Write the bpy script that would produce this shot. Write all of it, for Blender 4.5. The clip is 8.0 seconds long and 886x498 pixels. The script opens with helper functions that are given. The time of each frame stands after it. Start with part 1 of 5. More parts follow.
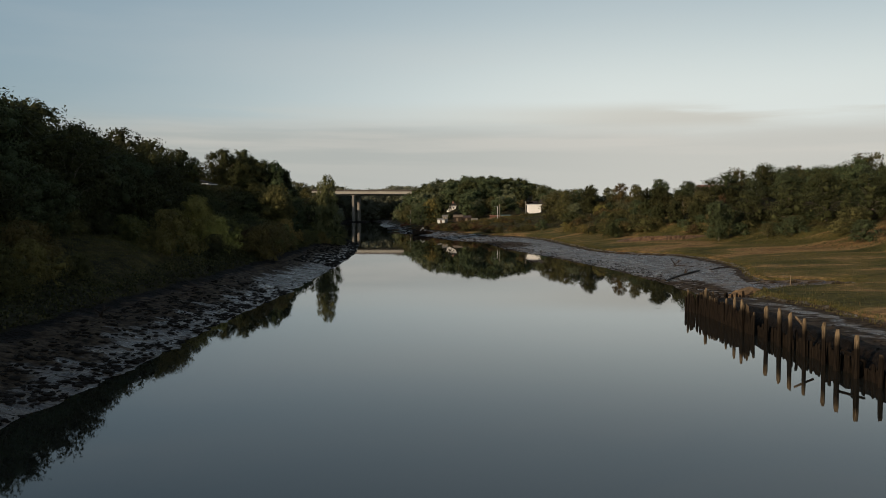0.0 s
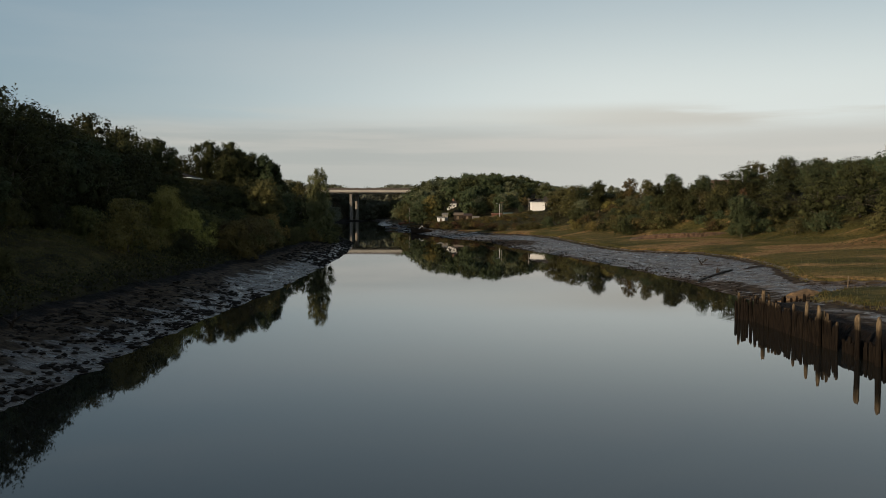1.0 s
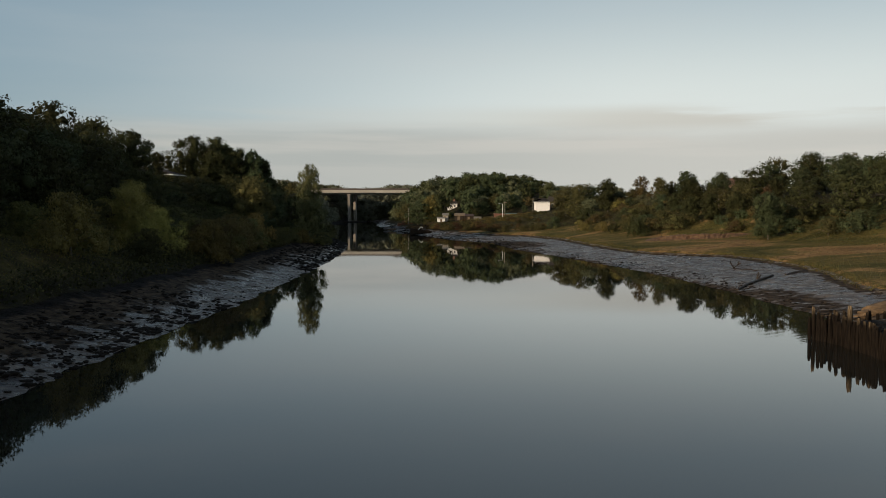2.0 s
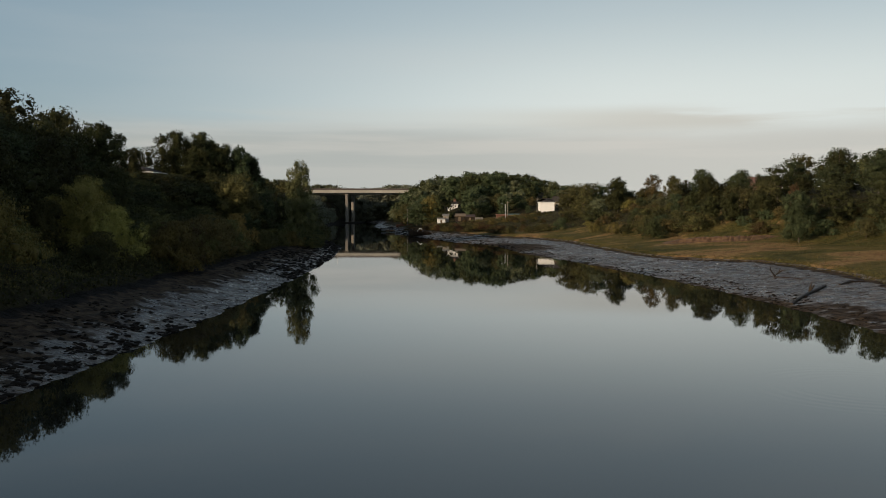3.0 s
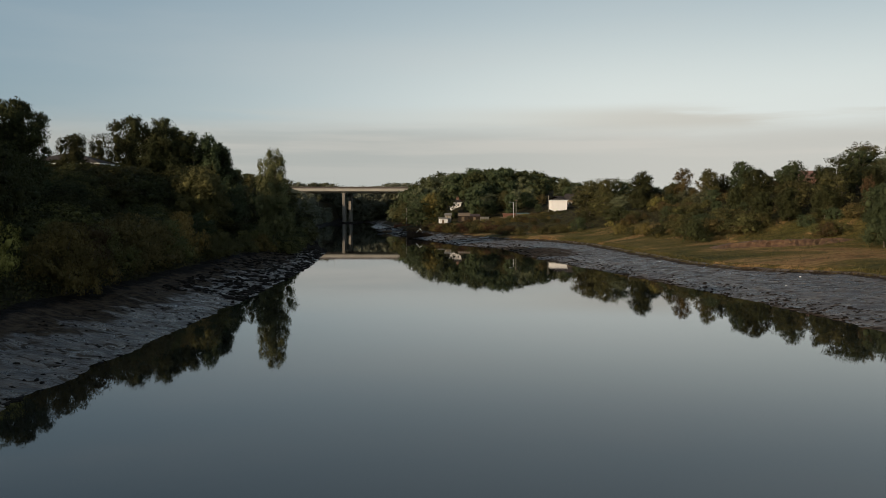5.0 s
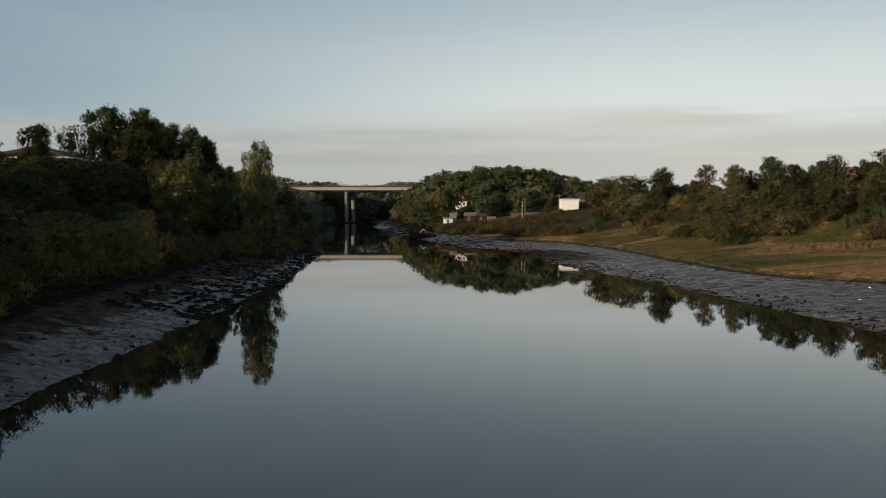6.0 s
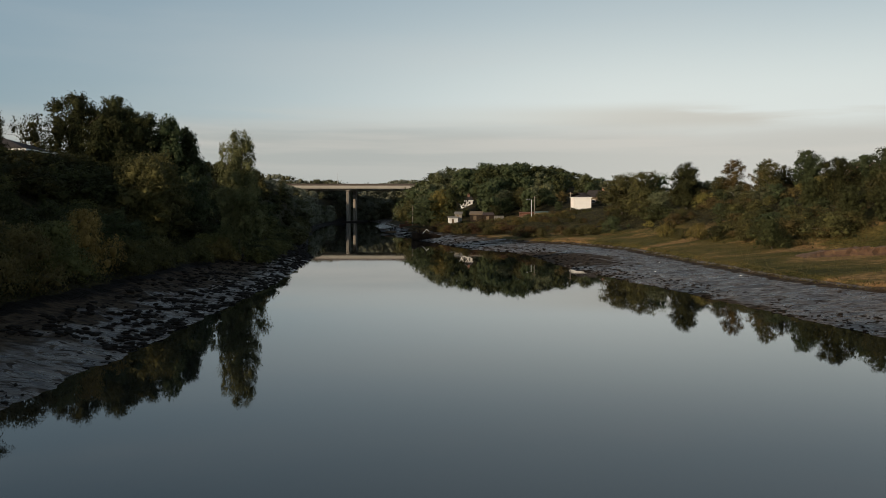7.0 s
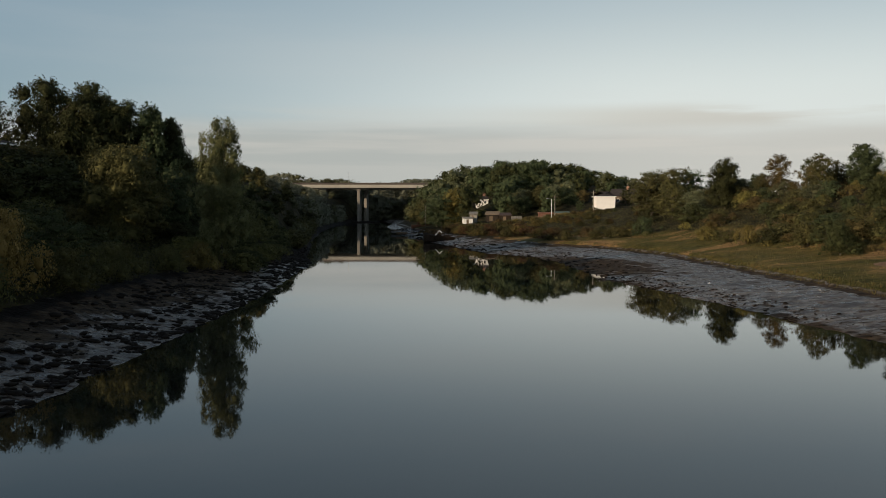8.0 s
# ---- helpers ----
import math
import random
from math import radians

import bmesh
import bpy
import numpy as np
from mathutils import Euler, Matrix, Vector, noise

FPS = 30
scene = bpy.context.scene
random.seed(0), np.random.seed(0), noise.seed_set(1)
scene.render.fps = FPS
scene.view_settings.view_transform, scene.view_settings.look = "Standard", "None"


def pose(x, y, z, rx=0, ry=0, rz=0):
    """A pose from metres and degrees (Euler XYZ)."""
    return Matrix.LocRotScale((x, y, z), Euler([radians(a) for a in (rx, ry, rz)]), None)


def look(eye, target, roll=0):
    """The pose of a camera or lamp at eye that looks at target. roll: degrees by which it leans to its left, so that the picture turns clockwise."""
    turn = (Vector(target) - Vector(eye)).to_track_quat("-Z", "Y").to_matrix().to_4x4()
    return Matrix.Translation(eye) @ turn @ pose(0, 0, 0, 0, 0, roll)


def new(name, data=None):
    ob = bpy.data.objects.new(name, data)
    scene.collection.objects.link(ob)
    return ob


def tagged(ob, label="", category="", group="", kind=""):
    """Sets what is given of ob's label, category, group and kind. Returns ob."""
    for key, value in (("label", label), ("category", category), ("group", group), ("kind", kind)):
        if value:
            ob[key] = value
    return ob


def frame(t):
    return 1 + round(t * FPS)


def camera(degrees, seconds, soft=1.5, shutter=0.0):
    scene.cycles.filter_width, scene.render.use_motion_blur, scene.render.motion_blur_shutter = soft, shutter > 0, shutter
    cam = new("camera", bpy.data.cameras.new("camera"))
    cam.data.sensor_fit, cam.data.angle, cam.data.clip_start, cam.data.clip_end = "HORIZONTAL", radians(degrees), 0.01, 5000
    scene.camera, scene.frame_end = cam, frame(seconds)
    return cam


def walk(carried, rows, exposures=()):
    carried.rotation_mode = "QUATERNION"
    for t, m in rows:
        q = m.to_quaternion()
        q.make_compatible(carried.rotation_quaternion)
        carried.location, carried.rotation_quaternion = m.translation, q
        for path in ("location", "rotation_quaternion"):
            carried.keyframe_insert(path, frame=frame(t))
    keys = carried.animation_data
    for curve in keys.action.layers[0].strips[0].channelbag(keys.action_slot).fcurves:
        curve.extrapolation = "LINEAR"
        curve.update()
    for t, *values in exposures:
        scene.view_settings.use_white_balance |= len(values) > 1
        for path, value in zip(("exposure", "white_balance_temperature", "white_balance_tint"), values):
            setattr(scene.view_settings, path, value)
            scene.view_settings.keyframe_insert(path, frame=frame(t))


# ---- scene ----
cam = camera(50.0, 8.0, soft=0.8)
# seconds, place in metres over the water, yaw, pitch, roll
ROWS = [
    (0.0, 0.00, -0.00, 11.20, -0.000, -2.489, -0.088),
    (0.5, -0.03, 8.64, 10.49, -0.011, -2.476, -0.081),
    (1.0, -0.05, 17.51, 9.91, -0.011, -2.459, -0.078),
    (1.5, -0.08, 26.07, 9.49, 0.002, -2.414, -0.079),
    (3.0, -0.25, 51.10, 9.25, -0.009, -2.329, -0.085),
    (3.5, -0.30, 59.37, 9.17, 0.016, -2.343, -0.073),
    (4.0, -0.31, 67.80, 9.10, 0.039, -2.350, -0.058),
    (4.5, -0.29, 76.37, 9.04, 0.048, -2.347, -0.048),
    (6.0, -0.24, 102.50, 8.85, 0.417, -2.368, -0.048),
    (6.5, -0.36, 111.59, 8.83, 0.587, -2.404, -0.053),
    (7.0, -0.47, 120.95, 8.81, 0.675, -2.430, -0.059),
    (7.5, -0.62, 130.36, 8.78, 0.903, -2.429, -0.072),
    (8.0, -0.86, 140.00, 8.81, 1.495, -2.440, -0.092),
]
walk(cam, [(t, pose(x, y, z, 90 + pitch, roll, yaw)) for t, x, y, z, yaw, pitch, roll in ROWS])

# ---- world, sun, exposure ----
SUN_AZ, SUN_EL = 231.0, 13.5          # degrees clockwise from +y, degrees up


def sky_world():
    w = bpy.data.worlds.new("world")
    scene.world = w
    w.use_nodes = True
    nt = w.node_tree
    nt.nodes.clear()
    N, K = nt.nodes.new, nt.links.new
    out, bg = N("ShaderNodeOutputWorld"), N("ShaderNodeBackground")
    sky = N("ShaderNodeTexSky")
    sky.sky_type = "NISHITA"
    sky.sun_disc = False
    sky.sun_elevation, sky.sun_rotation = radians(SUN_EL), radians(SUN_AZ)
    sky.air_density, sky.dust_density, sky.ozone_density = 1.0, 1.0, 1.15
    STR = 0.12
    bg.inputs["Strength"].default_value = STR
    co, sep = N("ShaderNodeTexCoord"), N("ShaderNodeSeparateXYZ")
    K(co.outputs["Generated"], sep.inputs[0])

    def math_node(op, x, y, clamp=False):
        n = N("ShaderNodeMath")
        n.operation, n.use_clamp = op, clamp
        for i, v in enumerate((x, y)):
            if isinstance(v, (int, float)):
                n.inputs[i].default_value = v
            else:
                K(v, n.inputs[i])
        return n.outputs[0]

    def step(v, lo, hi, to=(0.0, 1.0)):
        r = N("ShaderNodeMapRange")
        r.interpolation_type = "SMOOTHSTEP"
        for key, w in (("From Min", lo), ("From Max", hi), ("To Min", to[0]), ("To Max", to[1])):
            r.inputs[key].default_value = w
        K(v, r.inputs["Value"])
        return r.outputs[0]

    def cloud(scale, freq, detail, shift=0.0):
        mp, n = N("ShaderNodeMapping"), N("ShaderNodeTexNoise")
        mp.inputs["Scale"].default_value, mp.inputs["Location"].default_value = scale, (shift, 0, 0)
        K(co.outputs["Generated"], mp.inputs[0])
        n.inputs["Scale"].default_value, n.inputs["Detail"].default_value = freq, detail
        K(mp.outputs[0], n.inputs["Vector"])
        return n.outputs[0]

    def blend(f, x, y):
        k = N("ShaderNodeMix")
        k.data_type = "RGBA"
        K(f, k.inputs["Factor"])
        K(x, k.inputs["A"])
        if isinstance(y, tuple):
            k.inputs["B"].default_value = (*[c / STR for c in y], 1)
        else:
            K(y, k.inputs["B"])
        return k.outputs["Result"]

    x, z = sep.outputs["X"], sep.outputs["Z"]
    # a thin blue veil low in the sky, and white haze that thickens away from the sun's side and towards the horizon
    c = blend(math_node("MULTIPLY", step(z, 0.62, 0.16), 0.78), sky.outputs[0], (0.250, 0.348, 0.418))
    fade = math_node("MULTIPLY", step(z, 0.085, 0.25, (1.0, 0.30)), step(z, 0.18, 0.5, (1.0, 0.35)))
    haze = math_node("MULTIPLY", step(x, -0.52, 0.24, (0.0, 0.97)), fade, True)
    c = blend(haze, c, (0.735, 0.785, 0.755))
    # soft wisps over the bank of cloud, greyish below and faintly pink where the sun catches them
    band = math_node("MULTIPLY", step(z, 0.112, 0.096), step(z, 0.075, 0.09))
    wisp = math_node("MULTIPLY", math_node("MULTIPLY", step(cloud((2.0, 2.0, 26), 1.25, 6, 4.3), 0.48, 0.62), step(x, -0.05, 0.26, (0.3, 1.0))), band, True)
    c = blend(math_node("MULTIPLY", wisp, 0.85), c, (0.575, 0.56, 0.50))
    wash = math_node("MULTIPLY", step(cloud((1.5, 1.5, 9), 1.6, 5, 7.0), 0.46, 0.75), 0.13)
    c = blend(wash, c, (0.60, 0.60, 0.58))
    # the low grey bank of cloud with a frayed, lit upper edge, paler away from the sun's side
    top = math_node("ADD", z, math_node("MULTIPLY", math_node("SUBTRACT", cloud((1.6, 1.6, 10), 1.5, 6), 0.5), 0.045))
    pink = step(cloud((1.8, 1.8, 30), 1.7, 7, 1.0), 0.42, 0.64)
    g = N("ShaderNodeRGB")
    g.outputs[0].default_value = (0.430 / STR, 0.446 / STR, 0.422 / STR, 1)
    low = blend(step(x, -0.12, 0.30), g.outputs[0], (0.545, 0.537, 0.495))
    low = blend(math_node("MULTIPLY", step(z, 0.05, 0.015), 0.35), low, (0.55, 0.545, 0.505))
    low = blend(math_node("MULTIPLY", math_node("MULTIPLY", pink, step(z, 0.02, 0.080, (0.12, 1.0))), 0.45), low, (0.66, 0.62, 0.56))
    c = blend(math_node("MULTIPLY", step(top, 0.100, 0.068), 0.9), c, low)
    K(c, bg.inputs["Color"])
    K(bg.outputs[0], out.inputs[0])


sky_world()
sun = new("sun", bpy.data.lights.new("sun", "SUN"))
sun.data.energy, sun.data.angle, sun.data.color = 4.6, radians(0.6), (1.0, 0.80, 0.58)
a, el = radians(SUN_AZ), radians(SUN_EL)
sun.matrix_world = look((0, 0, 90), (-math.sin(a) * math.cos(el), -math.cos(a) * math.cos(el), 90 - math.sin(el)))
scene.view_settings.exposure = 0.0

# ---- materials ----
def mat(name):
    m = bpy.data.materials.new(name)
    m.use_nodes = True
    nt = m.node_tree
    return m, nt, nt.nodes["Principled BSDF"], nt.nodes.new, nt.links.new


def ramp(N, stops):
    r = N("ShaderNodeValToRGB")
    e = r.color_ramp.elements
    e[0].position, e[0].color = stops[0][0], (*stops[0][1], 1)
    e[1].position, e[1].color = stops[-1][0], (*stops[-1][1], 1)
    for p, c in stops[1:-1]:
        e.new(p).color = (*c, 1)
    return r


def surface(name, stops, scale=1.0, rough=0.8, bump=0.3, detail=6, metal=0.0, stretch=(1, 1, 1), fine=9.0, vary=0.25):
    """A plain worn surface: colour ramp over two scales of noise, bump from the fine one, brightness by object."""
    m, nt, p, N, K = mat(name)
    co, mp = N("ShaderNodeTexCoord"), N("ShaderNodeMapping")
    mp.inputs["Scale"].default_value = stretch
    K(co.outputs["Object"], mp.inputs[0])
    a, b = N("ShaderNodeTexNoise"), N("ShaderNodeTexNoise")
    a.inputs["Scale"].default_value, a.inputs["Detail"].default_value = scale, detail
    b.inputs["Scale"].default_value, b.inputs["Detail"].default_value = scale * fine, 4
    K(mp.outputs[0], a.inputs["Vector"])
    K(mp.outputs[0], b.inputs["Vector"])
    mx = N("ShaderNodeMath")
    mx.operation = "MULTIPLY_ADD"
    mx.inputs[1].default_value = 0.35
    K(b.outputs[0], mx.inputs[0])
    sc = N("ShaderNodeMath")
    sc.operation = "MULTIPLY"
    sc.inputs[1].default_value = 0.65
    K(a.outputs[0], sc.inputs[0])
    K(sc.outputs[0], mx.inputs[2])
    r = ramp(N, stops)
    K(mx.outputs[0], r.inputs[0])
    info = N("ShaderNodeObjectInfo")
    hsv = N("ShaderNodeHueSaturation")
    v = N("ShaderNodeMapRange")
    v.inputs["To Min"].default_value, v.inputs["To Max"].default_value = 1 - vary, 1 + vary
    K(info.outputs["Random"], v.inputs["Value"])
    K(v.outputs[0], hsv.inputs["Value"])
    K(r.outputs[0], hsv.inputs["Color"])
    K(hsv.outputs[0], p.inputs["Base Color"])
    p.inputs["Roughness"].default_value, p.inputs["Metallic"].default_value = rough, metal
    bm = N("ShaderNodeBump")
    bm.inputs["Strength"].default_value, bm.inputs["Distance"].default_value = bump, 0.05
    K(b.outputs[0], bm.inputs["Height"])
    K(bm.outputs[0], p.inputs["Normal"])
    return m


def foliage(name, dark, light, glow=0.22):
    """Leaves: colour by leaf, by clump and by tree, some light through them."""
    m, nt, p, N, K = mat(name)
    geo, info = N("ShaderNodeNewGeometry"), N("ShaderNodeObjectInfo")
    co, n = N("ShaderNodeTexCoord"), N("ShaderNodeTexNoise")
    n.inputs["Scale"].default_value, n.inputs["Detail"].default_value = 0.7, 4
    K(co.outputs["Object"], n.inputs["Vector"])
    mx = N("ShaderNodeMath")
    mx.operation = "MULTIPLY_ADD"
    mx.inputs[1].default_value = 0.14
    K(geo.outputs["Random Per Island"], mx.inputs[0])
    sc = N("ShaderNodeMath")
    sc.operation = "MULTIPLY_ADD"
    sc.inputs[1].default_value, sc.inputs[2].default_value = 1.7, -0.36
    K(n.outputs[0], sc.inputs[0])
    K(sc.outputs[0], mx.inputs[2])
    r = ramp(N, ((0.0, dark), (0.55, tuple((a + b) / 2 for a, b in zip(dark, light))), (1.0, light)))
    K(mx.outputs[0], r.inputs[0])
    hsv = N("ShaderNodeHueSaturation")
    hu, va = N("ShaderNodeMapRange"), N("ShaderNodeMapRange")
    hu.inputs["To Min"].default_value, hu.inputs["To Max"].default_value = 0.482, 0.512
    va.inputs["To Min"].default_value, va.inputs["To Max"].default_value = 0.72, 1.28
    K(info.outputs["Random"], hu.inputs["Value"])
    K(info.outputs["Random"], va.inputs["Value"])
    K(hu.outputs[0], hsv.inputs["Hue"])
    K(va.outputs[0], hsv.inputs["Value"])
    K(r.outputs[0], hsv.inputs["Color"])
    K(hsv.outputs[0], p.inputs["Base Color"])
    p.inputs["Roughness"].default_value = 0.7
    p.inputs["Specular IOR Level"].default_value = 0.08
    tr, ms = N("ShaderNodeBsdfTranslucent"), N("ShaderNodeMixShader")
    K(hsv.outputs[0], tr.inputs["Color"])
    ms.inputs[0].default_value = glow
    K(p.outputs[0], ms.inputs[1])
    K(tr.outputs[0], ms.inputs[2])
    K(ms.outputs[0], nt.nodes["Material Output"].inputs["Surface"])
    return m


LEAF = {
    "dark": foliage("leaf_dark_green", (0.012, 0.014, 0.006), (0.064, 0.068, 0.026)),
    "green": foliage("leaf_green", (0.018, 0.026, 0.012), (0.080, 0.096, 0.044)),
    "olive": foliage("leaf_olive", (0.030, 0.032, 0.012), (0.13, 0.122, 0.045)),
    "yellow": foliage("leaf_yellow_green", (0.115, 0.118, 0.029), (0.46, 0.425, 0.115)),
    "brown": foliage("leaf_autumn_brown", (0.036, 0.029, 0.012), (0.135, 0.10, 0.040)),
    "rust": foliage("leaf_rust_red", (0.044, 0.029, 0.014), (0.125, 0.080, 0.038)),
    "poplar": foliage("leaf_poplar", (0.040, 0.045, 0.020), (0.165, 0.165, 0.072)),
    "bank": foliage("leaf_bank_scrub", (0.038, 0.034, 0.012), (0.215, 0.176, 0.054)),
    "amber": foliage("leaf_amber", (0.07, 0.052, 0.016), (0.33, 0.225, 0.072)),
    "hazel": foliage("leaf_grey_green", (0.045, 0.051, 0.028), (0.145, 0.15, 0.078)),
    # leaf colour lightened to carry the aerial haze over far woods
    "haze": foliage("leaf_haze_pale", (0.12, 0.13, 0.09), (0.23, 0.24, 0.168)),
    "grass": foliage("grass_blades", (0.042, 0.035, 0.011), (0.15, 0.105, 0.036)),
    "bramble": foliage("bramble_leaves", (0.028, 0.030, 0.011), (0.13, 0.122, 0.042)),
}
BARK = surface("bark", ((0.3, (0.035, 0.028, 0.02)), (0.7, (0.14, 0.115, 0.085))), 2.0, 0.9, 0.6, stretch=(1, 1, 0.25))
PALE_BARK = surface("pale_bark", ((0.3, (0.10, 0.092, 0.075)), (0.7, (0.27, 0.245, 0.205))), 2.0, 0.85, 0.4, stretch=(1, 1, 0.3))
PIER = surface("darker_concrete", ((0.25, (0.13, 0.118, 0.098)), (0.75, (0.26, 0.237, 0.20))), 0.3, 0.9, 0.2, stretch=(1, 1, 0.25))
CONCRETE = surface("concrete", ((0.25, (0.27, 0.25, 0.21)), (0.75, (0.44, 0.41, 0.35))), 0.15, 0.85, 0.2, stretch=(1, 1, 0.5))
ASPHALT = surface("asphalt", ((0.3, (0.035, 0.035, 0.036)), (0.7, (0.065, 0.065, 0.066))), 1.0, 0.9, 0.3)
STEEL = surface("galvanised_steel", ((0.3, (0.25, 0.26, 0.27)), (0.7, (0.42, 0.43, 0.44))), 2.0, 0.5, 0.1, metal=0.6)
TIMBER = surface("weathered_timber", ((0.25, (0.06, 0.042, 0.026)), (0.6, (0.16, 0.115, 0.07)), (0.85, (0.27, 0.21, 0.14))), 2.2, 0.85, 0.7, stretch=(1, 1, 0.18))
WET_TIMBER = surface("wet_timber", ((0.3, (0.012, 0.009, 0.006)), (0.75, (0.046, 0.031, 0.020))), 2.0, 0.5, 0.7, stretch=(1, 1, 0.2))


def tide_timber():
    """Weathered wood, wet and weed-brown up to an uneven tide line."""
    m, nt, p, N, K = mat("tidal_timber")
    co, geo, mp, n, n2 = N("ShaderNodeTexCoord"), N("ShaderNodeNewGeometry"), N("ShaderNodeMapping"), N("ShaderNodeTexNoise"), N("ShaderNodeTexNoise")
    mp.inputs["Scale"].default_value = (9, 9, 1.2)
    K(geo.outputs["Position"], mp.inputs[0])
    K(mp.outputs[0], n.inputs["Vector"])
    n.inputs["Scale"].default_value, n.inputs["Detail"].default_value = 1.2, 6
    K(geo.outputs["Position"], n2.inputs["Vector"])
    n2.inputs["Scale"].default_value = 1.6
    dry, wet = ramp(N, ((0.3, (0.07, 0.050, 0.030)), (0.55, (0.15, 0.110, 0.066)), (0.75, (0.25, 0.195, 0.125)))), ramp(N, ((0.3, (0.004, 0.003, 0.0025)), (0.7, (0.015, 0.011, 0.0075))))
    K(n.outputs[0], dry.inputs[0])
    K(n.outputs[0], wet.inputs[0])
    sep, ad, mr = N("ShaderNodeSeparateXYZ"), N("ShaderNodeMath"), N("ShaderNodeMapRange")
    K(geo.outputs["Position"], sep.inputs[0])
    K(sep.outputs["Z"], ad.inputs[0])
    K(n2.outputs[0], ad.inputs[1])
    mr.inputs["From Min"].default_value, mr.inputs["From Max"].default_value = 2.35, 3.1
    K(ad.outputs[0], mr.inputs["Value"])
    mx = N("ShaderNodeMix")
    mx.data_type = "RGBA"
    K(mr.outputs[0], mx.inputs["Factor"])
    K(wet.outputs[0], mx.inputs["A"])
    K(dry.outputs[0], mx.inputs["B"])
    K(mx.outputs["Result"], p.inputs["Base Color"])
    p.inputs["Roughness"].default_value = 0.8
    b = N("ShaderNodeBump")
    b.inputs["Strength"].default_value, b.inputs["Distance"].default_value = 0.8, 0.04
    K(n.outputs[0], b.inputs["Height"])
    K(b.outputs[0], p.inputs["Normal"])
    return m


TIDE = tide_timber()
RENDER_WHITE = surface("white_render", ((0.2, (0.68, 0.66, 0.62)), (0.8, (0.82, 0.80, 0.76))), 0.6, 0.85, 0.08, vary=0.03)
SLATE = surface("slate_roof", ((0.3, (0.028, 0.024, 0.022)), (0.7, (0.06, 0.052, 0.048))), 1.5, 0.92, 0.4)
TILE_RED = surface("red_tile_roof", ((0.3, (0.11, 0.055, 0.04)), (0.7, (0.20, 0.10, 0.07))), 1.5, 0.8, 0.4)
DARK_RED = surface("dull_red_boards", ((0.3, (0.04, 0.022, 0.016)), (0.7, (0.075, 0.044, 0.032))), 2.0, 0.85, 0.3)
BRICK = surface("brick_wall", ((0.3, (0.16, 0.085, 0.055)), (0.7, (0.30, 0.17, 0.11))), 2.5, 0.85, 0.3)
GLASS_DARK = surface("window_glass", ((0.4, (0.02, 0.022, 0.024)), (0.6, (0.03, 0.033, 0.036))), 1.0, 0.06, 0.0)
WHITE_PAINT = surface("white_paint", ((0.3, (0.62, 0.61, 0.58)), (0.7, (0.78, 0.77, 0.74))), 1.5, 0.5, 0.05, vary=0.05)
RUST_PAINT = surface("rusty_red_paint", ((0.3, (0.10, 0.042, 0.026)), (0.7, (0.24, 0.105, 0.06))), 1.8, 0.75, 0.3)
STONE = surface("mud_stone", ((0.3, (0.006, 0.005, 0.0045)), (0.7, (0.022, 0.018, 0.014))), 3.0, 0.75, 0.6, vary=0.35)


